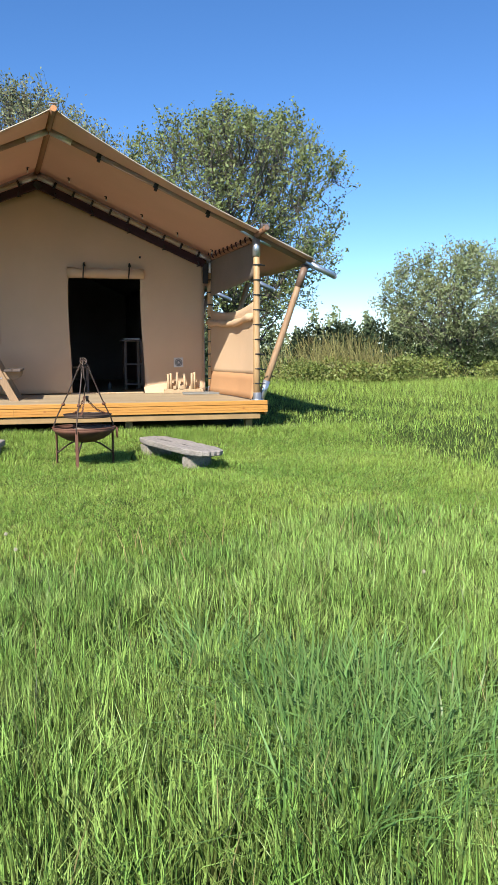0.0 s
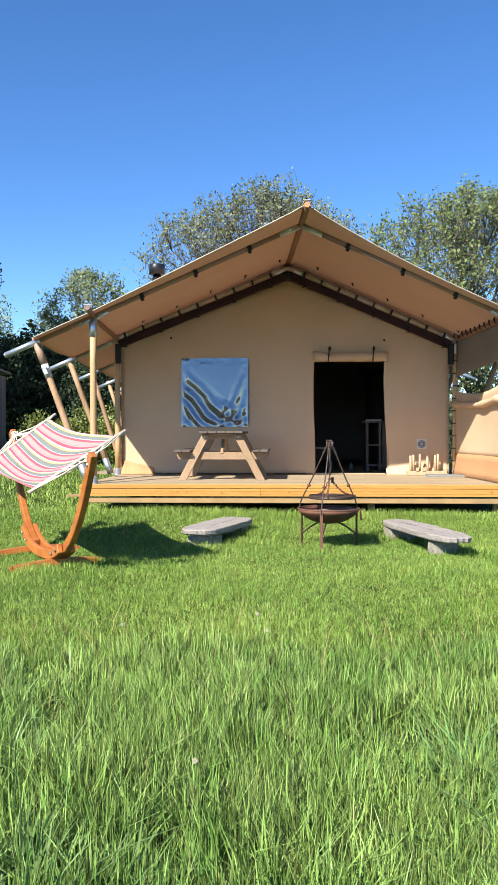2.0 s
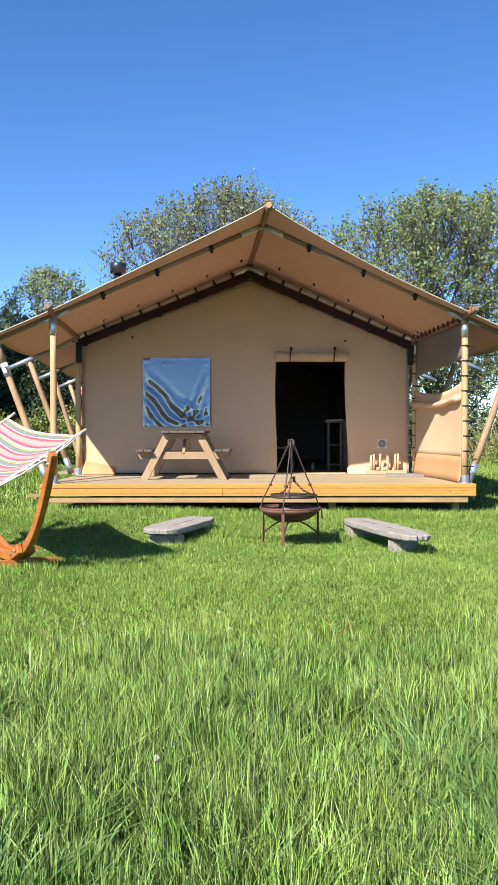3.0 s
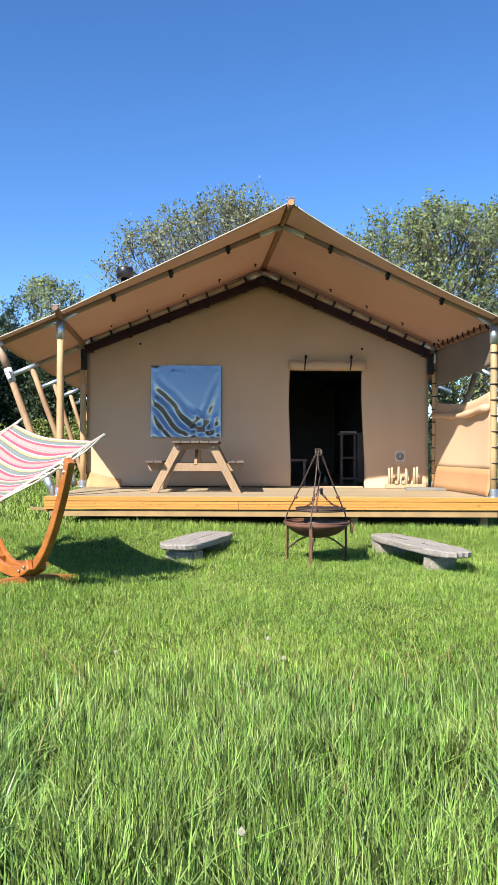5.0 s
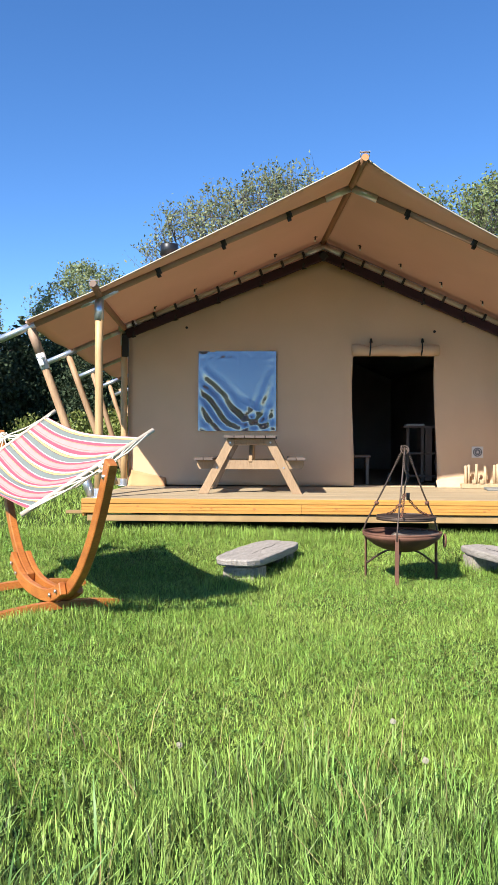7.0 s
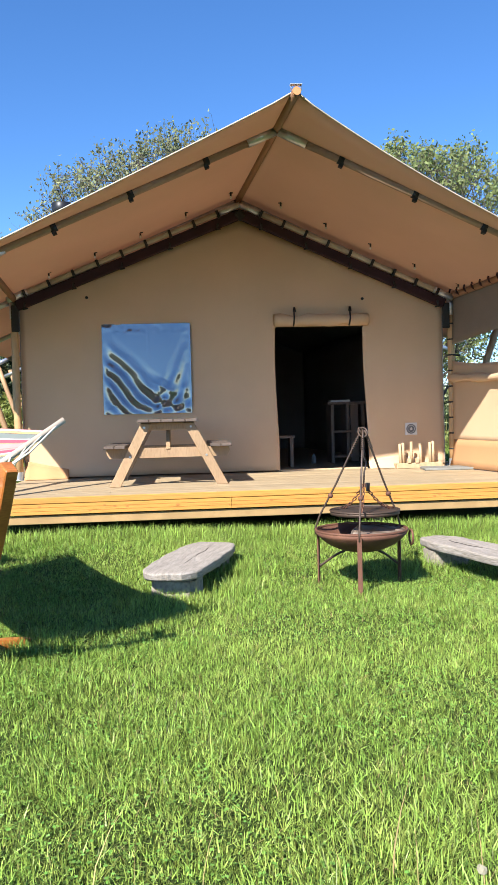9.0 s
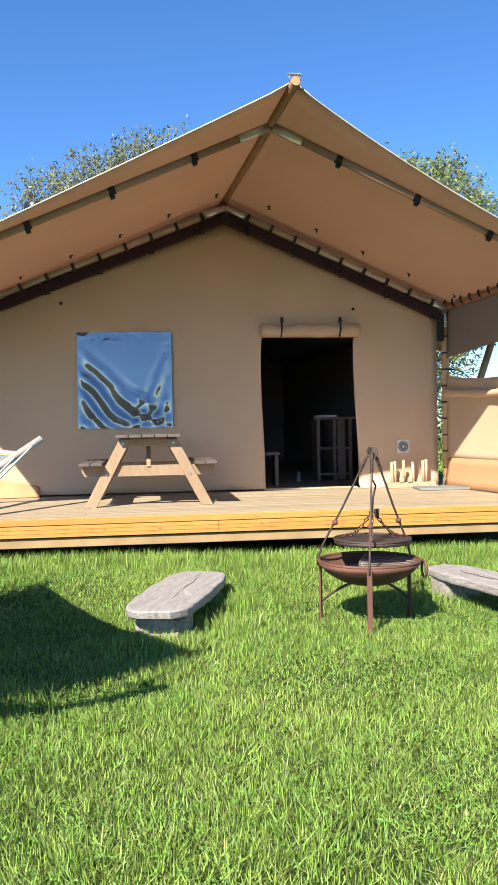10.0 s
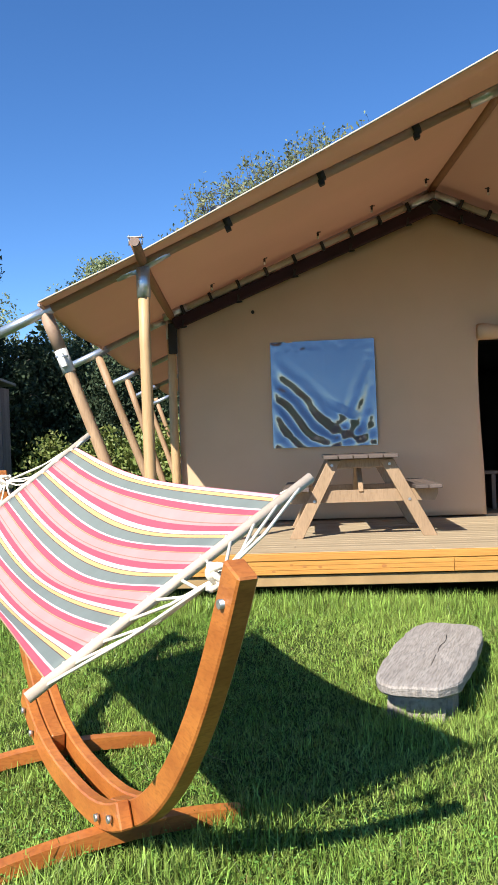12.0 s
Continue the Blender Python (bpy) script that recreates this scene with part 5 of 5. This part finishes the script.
def tree(name, at, crown_at, radii, seed, leaf_mat, leaf, label, limbs=40, twigs=11, per=12, bark=None, stems=1, shoot=0.06, girth=0.19):
    """A trunk with limbs reaching out into a domed, uneven crown, with twigs and leaves along them.
    crown_at: middle of the crown; radii: sideways, up, down."""
    rng = np.random.default_rng(seed)
    g = float(gz(*at))
    o = thing(name, (at[0], at[1], g), label, "tree")
    base = np.array([at[0], at[1], g - 0.1])
    mid = np.array(crown_at, float)
    rx, up, down = radii
    height = mid[2] + up - g

    def limit(d):
        """How far the crown reaches along unit directions d, uneven in lobes."""
        n1 = np.sin(d[..., 0] * 5.1 + seed) * np.sin(d[..., 2] * 4.3 + seed * 2) + np.sin(d[..., 1] * 6.0 + seed * 3)
        return 0.91 + 0.06 * n1 + 0.05 * np.sin(d[..., 0] * 13 + d[..., 2] * 11 + seed)

    def inside(p, top=1.0):
        p = np.asarray(p, float)
        q = (p - mid) / np.array([rx, rx, 1.0])
        q[..., 2] = np.where(q[..., 2] > 0, q[..., 2] / up, q[..., 2] / down)
        r = np.linalg.norm(q, axis=-1, keepdims=True) + 1e-9
        k = np.minimum(1.0, limit(q / r)[..., None] * top / r)
        return mid + (p - mid) * k
    trunks, boughs, tips = [], [], []
    axes = []
    for s in range(stems):
        off = rng.normal(size=3) * (0.25 if stems > 1 else 0.0)
        off[2] = 0
        lean = rng.normal(size=3) * (rx * 0.3 if stems > 1 else 0.1)
        lean[2] = 0
        ax = bent(rng, base + off, inside(np.array([mid[0], mid[1], mid[2] + up * 0.85]) + off + lean, 0.9), 9, 0.012)
        axes.append(ax)
        r0 = girth / math.sqrt(stems)
        trunks.append((ax, np.linspace(r0, r0 * 0.12, 9)))
    for k in range(limbs):
        ax = axes[k % stems]
        st = -0.75 + 1.73 * ((k + 0.5) / limbs)
        ct = math.sqrt(max(0.0, 1 - st * st))
        ang = k * 2.4 + rng.uniform(-0.4, 0.4)
        rr = rng.uniform(0.72, 0.98)
        end = mid + np.array([rx * rr * ct * math.cos(ang), rx * rr * ct * math.sin(ang), (up if st > 0 else down) * rr * st])
        end[2] = max(end[2], g + 0.4)
        end = inside(end, 0.93)
        frac = np.clip((end[2] - g) / height - 0.3 * ct, 0.06, 0.9)
        start = ax[min(7, int(8 * frac / 0.9))]
        limb = bent(rng, start, end, 8, 0.03, 0.05)
        boughs.append((limb, np.linspace(girth * 0.3, girth * 0.06, 8)))
        for j in range(11):
            q = limb[1 + int(6.9 * rng.uniform(0.25, 1))]
            e = q + rng.normal(size=3) * rx * 0.19 + (end - start) * 0.16
            e = inside(e, 0.97)
            br = bent(rng, q, e, 5, 0.05, 0.05)
            boughs.append((br, np.linspace(girth * 0.11, girth * 0.035, 5)))
            for i in range(twigs):
                q2 = br[int(rng.integers(1, 5))]
                out = (q2 - mid) / (np.linalg.norm(q2 - mid) + 1e-9)
                e2 = q2 + rng.normal(size=3) * rx * 0.06 + out * rx * shoot + np.array([0, 0, rx * shoot * (0.7 if leaf_mat in (M_DARKLEAF, M_HAW) else 1.35)])
                tips.append((q2, e2))
    A = np.array([a for a, b in tips])
    Bp = inside(np.array([b for a, b in tips]), 1.05 + 0.06 * np.clip(rng.normal(size=(len(tips), 1)), -1.6, 1.6))
    Bp[:, 2] = np.maximum(Bp[:, 2], g + 0.15)
    twp = [(np.stack([a, b]), np.array([0.008, 0.003])) for a, b in zip(A, Bp)]
    tv, tf = bough_tubes(trunks, 9)
    arrays("trunk", tv, tf, bark or M_BARK, o, smooth=True)
    bv, bf = bough_tubes(boughs, 5)
    arrays("limb", bv, bf, bark or M_BARK, o, smooth=True)
    wv, wf = bough_tubes(twp, 3)
    # leaves sit in rosettes along the shoots, most of them near the tip
    f = np.where(rng.uniform(size=(len(tips), per, 1)) < 0.62, rng.uniform(0.78, 1.10, (len(tips), per, 1)), rng.uniform(0.2, 0.8, (len(tips), per, 1)))
    c = A[:, None, :] + (Bp - A)[:, None, :] * f + rng.normal(size=(len(tips), per, 3)) * leaf * 0.6
    lv, lf = leaf_quads(rng, c.reshape(-1, 3), leaf)
    crown = arrays("crown", lv, lf, leaf_mat, o)
    if leaf_mat not in (M_DARKLEAF, M_HAW):
        arrays("twig", wv, wf, bark or M_BARK, crown)
    return o


def bank(name, x0, x1, y, depth, height, n, leaf, material, seed, label, category, up=0.3, narrow=0.55, uneven=0.45, stems=0, kind="stuff"):
    """A long bank of foliage with an uneven top, clumped, from the ground up."""
    rng = np.random.default_rng(seed)
    k = max(6, int((x1 - x0) * 2.2))
    cx = rng.uniform(x0, x1, k)
    ch = height * (1 - uneven * rng.uniform(0, 1, k) ** 1.4)
    cy = y + rng.uniform(-0.5, 0.5, k) * depth
    idx = rng.integers(0, k, n)
    a = rng.uniform(0, 2 * np.pi, n)
    h = rng.uniform(0, 1, n) ** 0.7
    r = (0.55 + 0.25 * np.clip(rng.normal(size=n), -1.6, 1.6)) * (x1 - x0) / k * 2.1 * np.sqrt(np.clip(1.08 - h ** 2, 0.02, 1))
    X = cx[idx] + r * np.cos(a)
    Y = cy[idx] + r * np.sin(a) * 0.8
    Z = gz(X, Y) + ch[idx] * h * (1 + 0.10 * np.clip(rng.normal(size=n), -1.6, 1.6))
    c = np.stack([X, Y, np.maximum(Z, gz(X, Y) + 0.02)], 1)
    v, f = leaf_quads(rng, c, leaf, up, narrow)
    ob = arrays(name, v, f, material)
    tagged(ob, label, category, kind=kind)
    return ob


tree("sycamore_tree", (4.5, 13.4), (4.6, 13.4, 5.9), (4.1, 3.35, 4.9), 11, M_LEAF, 0.115, "tall leafy tree with an open domed crown behind the tent", 42, 8, 10, shoot=0.12)
tree("maple_tree", (-2.6, 12.6), (-2.65, 12.6, 6.0), (4.4, 3.0, 4.0), 4, M_LEAF_B, 0.10, "airy olive-leaved tree rising behind the ridge", 38, 7, 9, shoot=0.13)
tree("hawthorn_tree", (11.2, 9.6), (11.3, 9.6, 2.6), (3.1, 1.85, 1.45), 7, M_HAW, 0.085, "spreading dense hawthorn tree in the hedge line", 34, 10, 9, stems=4, shoot=0.10, girth=0.13)
tree("dark_conifer", (-12.35, 8.2), (-12.35, 8.2, 4.2), (2.6, 6.4, 3.9), 21, M_DARKLEAF, 0.095, "tall dark evergreen tree behind the sheds", 38, 10, 10, shoot=0.13)
tree("dark_evergreen", (-11.4, 11.0), (-11.4, 11.0, 2.6), (2.2, 2.0, 2.3), 22, M_DARKLEAF, 0.12, "dark bushy evergreen tree", 26, 10, 10, girth=0.1)
tree("young_ash_tree", (-8.3, 12.4), (-8.25, 12.4, 4.5), (1.6, 2.25, 4.0), 23, M_HAW, 0.085, "feathery green tree beside the dark evergreens", 24, 8, 8, shoot=0.16, girth=0.1)
bank("evergreen_hedge", -15, -4.6, 10.8, 1.6, 3.7, 52000, 0.105, M_DARKLEAF, 31, "dark evergreen hedge behind the tent", "hedge", uneven=0.35)
bank("back_hedge", -16, -4.4, 12.6, 1.6, 4.0, 12000, 0.30, M_DARKLEAF, 41, "thick dark evergreen growth behind the hedge", "hedge", uneven=0.3)
bank("sunlit_hedge", -13, -8.6, 13.6, 1.6, 5.0, 26000, 0.10, M_HAW, 37, "sunlit yellow-green tree tops over the dark hedge", "hedge", uneven=0.3)
bank("left_undergrowth", -9.6, -4.9, 8.6, 1.2, 1.5, 11000, 0.11, M_NETTLE, 32, "sunlit nettles before the dark hedge", "undergrowth", uneven=0.5)
bank("field_hedge", 2.4, 26, 13.0, 1.6, 1.75, 34000, 0.13, M_DARKLEAF, 33, "dark hedge along the field edge", "hedge", uneven=0.35)
# the lighter hawthorn leaf colour paints in the haze of distance
bank("far_hedge", 3, 44, 46, 3, 3.9, 20000, 0.30, M_HAW, 34, "distant trees over the hedge, pale leaf colour for haze", "hedge", uneven=0.75)
bank("bramble_bank", 8.5, 15, 8.6, 1.4, 1.05, 10000, 0.10, M_MIDLEAF, 35, "brambles under the hawthorn", "undergrowth", uneven=0.5)
bank("nettle_bank", 3.2, 14, 6.9, 2.4, 0.70, 17000, 0.085, M_NETTLE, 36, "yellow-green nettles and weeds at the field edge", "undergrowth", uneven=0.92)


def reeds():
    rng = np.random.default_rng(8)
    n = 1500
    x = rng.normal(6.8, 1.3, n)
    y = rng.normal(7.9, 0.7, n)
    h = (0.3 + 1.15 * rng.uniform(0, 1, n) ** 1.5) * np.clip(1.15 - np.abs(x - 6.3) / 4, 0.4, 1)
    g = gz(x, y)
    lean = rng.normal(size=(n, 2)) * 0.36
    b = np.stack([x, y, g], 1)
    t = np.stack([x + lean[:, 0] * h, y + lean[:, 1] * h, g + h], 1)
    d = np.array([[0.009, 0.004, 0]])
    v = np.stack([b - d, b + d, t + d * 0.5, t - d * 0.5], 1).reshape(-1, 3)
    f = np.arange(n)[:, None] * 4 + np.array([[0, 1, 2, 3]])
    ob = arrays("dry_stems", v, f, M_REED)
    tagged(ob, "thicket of dry brown weed stems", "undergrowth", kind="stuff")


reeds()


# ---- grass ----
def clumped(rng, n, x0, x1, y0, y1, size, per):
    """Blades gathered in tufts: their places, and each tuft's own lean and growth."""
    k = max(1, n // per)
    cx, cy = rng.uniform(x0, x1, k), rng.uniform(y0, y1, k)
    i = rng.integers(0, k, n)
    s = size * rng.uniform(0.4, 1.5, k)
    x, y = cx[i] + rng.normal(size=n) * s[i], cy[i] + rng.normal(size=n) * s[i]
    ox, oy = (x - cx[i]) / s[i], (y - cy[i]) / s[i]
    tilt = rng.uniform(0, 2 * np.pi, k)
    way = np.arctan2(oy * 0.7 + np.sin(tilt[i]) * 0.7, ox * 0.7 + np.cos(tilt[i]) * 0.7) + rng.normal(size=n) * 0.5
    grow = rng.uniform(0.55, 1.35, k)[i]
    return x, y, way, grow


def blades(name, x, y, h, width, lean, material, label, seed, bend=0.55, rows=3, way=None):
    """Tapered, bent grass blades standing at x, y."""
    rng = np.random.default_rng(seed)
    n = len(x)
    a = rng.uniform(0, 2 * np.pi, n)
    side = np.stack([np.cos(a), np.sin(a), np.zeros(n)], 1)
    b = rng.uniform(0, 2 * np.pi, n) if way is None else way
    out = np.stack([np.cos(b), np.sin(b), np.zeros(n)], 1)
    root = np.stack([x, y, gz(x, y) - 0.01], 1)
    ln = np.abs(rng.normal(size=n)) * lean
    w = width * rng.uniform(0.6, 1.3, n)
    lev = []
    for k in range(rows + 1):
        f = k / rows
        p = root + out * (ln * h * (f ** 1.8))[:, None]
        p[:, 2] += h * f * (1 - bend * np.clip(ln, 0, 1.4) * f * 0.45)
        ww = (w * (1 - f ** 1.6) * 0.5)[:, None]
        if k < rows:
            lev += [p - side * ww, p + side * ww]
        else:
            lev += [p]
    m = len(lev)
    v = np.stack(lev, 1).reshape(-1, 3)
    o = np.arange(n)[:, None] * m
    tris = []
    for k in range(rows - 1):
        q = 2 * k
        tris += [[q, q + 1, q + 3], [q, q + 3, q + 2]]
    q = 2 * (rows - 1)
    tris.append([q, q + 1, q + 2])
    f = (o[:, :, None] + np.array(tris).reshape(1, 1, -1)).reshape(-1, 3)
    ob = arrays(name, v, f, material)
    return tagged(ob, label, "grass", kind="stuff")


def edge_of_meadow(x):
    return -8.75 + 0.35 * np.sin(x * 0.9 + 0.5) + 0.2 * np.sin(x * 2.3) + 0.16 * np.maximum(x, 0)


def patch(x, y):
    return 0.5 + 0.5 * np.sin(x * 1.9 + 2 * np.sin(y * 1.3)) * np.sin(y * 2.2 + 1.5 * np.sin(x * 1.1))


def bare(x, y):
    """Hollows in the meadow where the grass is thin and the ground dark."""
    f = 0.0 * x
    for px, py, rx, ry in ((-2.95, -9.45, 0.22, 0.45), (-2.62, -10.3, 0.10, 0.30), (-0.95, -10.25, 0.16, 0.16), (-0.45, -9.6, 0.2, 0.12), (-1.9, -11.3, 0.10, 0.14)):
        f = np.maximum(f, np.exp(-((x - px) / rx) ** 2 - ((y - py) / ry) ** 2))
    return f


def clear_of(x, y):
    return ~((x > DX0 + 0.02) & (x < DX1 - 0.02) & (y > DY0 + 0.1))


def scatter(rng, n, x0, x1, y0, y1):
    return rng.uniform(x0, x1, n), rng.uniform(y0, y1, n)


def feathered(rng, x, y, x0, x1, y0, y1, soft):
    """Keeps fewer and fewer pieces towards the border of a stretch, so that it has no hard edge."""
    d = np.minimum(np.minimum(x - x0, x1 - x), np.minimum(y - y0, y1 - y))
    return rng.uniform(0, 1, len(x)) < np.clip(d / soft, 0, 1)


rng = np.random.default_rng(100)
# mown lawn, thickest where the walk comes nearest
x, y, way, grow = clumped(rng, 900000, -6.0, 3.3, -9.4, -2.4, 0.06, 14)
keep = clear_of(x, y) & (y > edge_of_meadow(x) - 0.5) & (feathered(rng, x, y, -6.0, 3.3, -11, 0, 0.9))
x, y, way, grow = x[keep], y[keep], way[keep], grow[keep]
h = rng.uniform(0.028, 0.066, len(x)) * (0.74 + 0.45 * patch(x, y)) * (1 + 0.10 * np.sin(y * 5.5 + 0.9 * np.sin(x * 0.8))) * grow + 0.10 * np.clip(1 - np.abs(y - DY0) / 0.6, 0, 1) * rng.uniform(0, 1, len(x))
blades("lawn_grass", x, y, h, 0.0074, 0.95, M_LAWN, "short bright green mown lawn grass", 1, rows=1, way=way)
x, y = scatter(rng, 9000, -6.5, 3.4, -9.0, -3.4)
blades("lawn_clippings", x, y, rng.uniform(0.03, 0.06, len(x)), 0.005, 1.3, M_STRAW, "dry clippings and pale stalks in the lawn", 12, rows=2)
x, y = scatter(rng, 11000, DX0 - 0.3, DX1 + 0.2, -3.05, -2.5)
blades("deck_edge_grass", x, y, rng.uniform(0.05, 0.17, len(x)), 0.007, 0.5, M_LAWN, "longer uncut grass along the deck", 14, rows=3)
# longer tufts that the mower left round legs and blocks
spot = np.array([(-2.65, -5.05), (-2.35, -5.1), (-2.1, -4.7), (-2.0, -4.2), (-0.5, -4.2), (0.2, -4.7), (0.35, -5.2), (-3.55, -6.4), (-3.3, -6.1), (-3.9, -6.5)])
i = rng.integers(0, len(spot), 9000)
x, y = spot[i, 0] + rng.normal(size=9000) * 0.10, spot[i, 1] + rng.normal(size=9000) * 0.10
blades("tuft_grass", x, y, rng.uniform(0.06, 0.15, len(x)), 0.0066, 0.6, M_LAWN, "longer grass round the legs and blocks", 15, rows=2)
x, y = scatter(rng, 80000, -5.8, 2.6, -9.2, -3.2)
cl = patch(x * 1.3 + 2, y * 1.1)
x, y = x[cl > 0.5], y[cl > 0.5]
v, f = leaf_quads(rng, np.stack([x, y, gz(x, y) + rng.uniform(0.02, 0.055, len(x))], 1), 0.015, 0.0, 0.95)
v = v.reshape(-1, 4, 3)
v[:, :, 2] = v[:, :, 2].mean(1, keepdims=True) + (v[:, :, 2] - v[:, :, 2].mean(1, keepdims=True)) * 0.35
tagged(arrays("clover", v.reshape(-1, 3), f, M_CLOVER), "small clover leaves low in the lawn", "clover", kind="stuff")
# meadow grass by the start of the walk: thick in the middle, thinning out all round
x, y, way, grow = clumped(rng, 330000, -5.4, 3.6, -12.6, -7.6, 0.06, 42)
keep = (rng.uniform(0, 1, len(x)) > 0.8 * bare(x, y)) & (y < edge_of_meadow(x) + rng.normal(size=len(x)) * 0.16) & (np.abs(x + 1.4) < 0.43 * (y + 14) + 1.1 + 0.4 * rng.normal(size=len(x)))
x, y, way, grow = x[keep], y[keep], way[keep], grow[keep]
h = rng.uniform(0.11, 0.26, len(x)) * (0.7 + 0.5 * patch(x * 0.8, y * 0.8)) * (0.6 + 0.4 * ease(-8.6, -10.0, y)) * (0.45 + 0.55 * grow) * (1 - 0.62 * bare(x, y))
blades("meadow_grass", x, y, h, 0.0082, 0.42, M_TALL, "long uncut meadow grass", 2, rows=2, way=way)
x, y, way, grow = clumped(rng, 90000, -11, 9, -19, -7.4, 0.09, 20)
keep = (y < edge_of_meadow(x) + rng.normal(size=len(x)) * 0.3) & feathered(rng, x, y, -11, 9, -19, 0, 2.5) & ~((np.abs(x + 1.4) < 0.43 * (y + 14) + 0.9) & (y > -12.6))
x, y, way, grow = x[keep], y[keep], way[keep], grow[keep]
blades("outer_meadow_grass", x, y, rng.uniform(0.12, 0.28, len(x)) * grow, 0.013, 0.55, M_TALL, "long uncut meadow grass further out", 16, rows=1, way=way)
tuft = np.array([(-0.45, -10.9), (-0.2, -11.05), (-0.6, -11.3), (-0.35, -11.4), (-0.1, -11.5), (-0.5, -11.75), (0.15, -11.2), (-3.0, -10.0), (-2.75, -10.7), (-0.75, -10.6), (1.3, -10.2), (-2.3, -11.6)])
i = rng.integers(0, 18, 4200) % 12
x, y = tuft[i, 0] + rng.normal(size=4200) * 0.13, tuft[i, 1] + rng.normal(size=4200) * 0.13
way, grow = np.arctan2(y - tuft[i, 1], x - tuft[i, 0]) + rng.normal(size=4200) * 0.7, rng.uniform(0.6, 1.2, 4200)
blades("broad_grass", x, y, rng.uniform(0.20, 0.36, len(x)) * grow, 0.0125, 0.95, M_BROAD, "broad bluish grass blades in tufts", 3, bend=0.8, rows=5, way=way)
x, y = scatter(rng, 900, -5.0, 4.0, -12.6, -8.4)
blades("dry_grass_stalks", x, y, rng.uniform(0.16, 0.38, len(x)), 0.005, 0.5, M_STRAW, "scattered dry straw stalks", 4, rows=3)
# beyond: field at both sides
x, y = scatter(rng, 75000, -14, -4.4, -9.5, 7)
keep = ~((x > -5.2) & (y < -2.4)) & feathered(rng, x, y, -14, 0, -9.5, 20, 2.0)
x, y = x[keep], y[keep]
blades("side_lawn_grass", x, y, rng.uniform(0.05, 0.14, len(x)), 0.014, 0.6, M_LAWN, "lawn grass beside the tent", 5, rows=1)
x, y = scatter(rng, 125000, 1.5, 15, -9, 8)
keep = ~((x < 2.5) & (y < -2.4)) & feathered(rng, x, y, -5, 15, -9, 20, 2.0)
x, y = x[keep], y[keep]
h = rng.uniform(0.05, 0.13, len(x)) + 0.12 * ease(1.5, 5, x * 0.4 + y * 0.6) * rng.uniform(0.3, 1, len(x))
blades("field_grass", x, y, h, 0.010, 0.6, M_LAWN, "field grass growing longer towards the hedge", 6, rows=1)


def clocks():
    rng = np.random.default_rng(77)
    first = None
    for k in range(8):
        x, y = rng.uniform(-3.6, 1.6), rng.uniform(-12.2, -8.3)
        g = float(gz(x, y))
        h = rng.uniform(0.16, 0.3)
        if first is None:
            first = thing("dandelion_clock", (x, y, g), "dandelion seed head on a thin stalk in the grass", "flower", "dandelions in the meadow")
            part("stalk", tube([(x, y, g), (x + 0.01, y, g + h)], 0.003, 5), M_TALL, first)
            bm = bmesh.new()
            bmesh.ops.create_icosphere(bm, subdivisions=2, radius=0.012, matrix=Matrix.Translation((x + 0.01, y, g + h)))
            for vv in bm.verts:
                vv.co += (vv.co - Vector((x + 0.01, y, g + h))) * random.uniform(-0.3, 0.2)
            part("seed_head", bm, M_SEED, first)
        else:
            copy_thing(first, pose(x, y, g + rng.uniform(-0.08, 0.06), 0, 0, rng.uniform(0, 360)))


clocks()
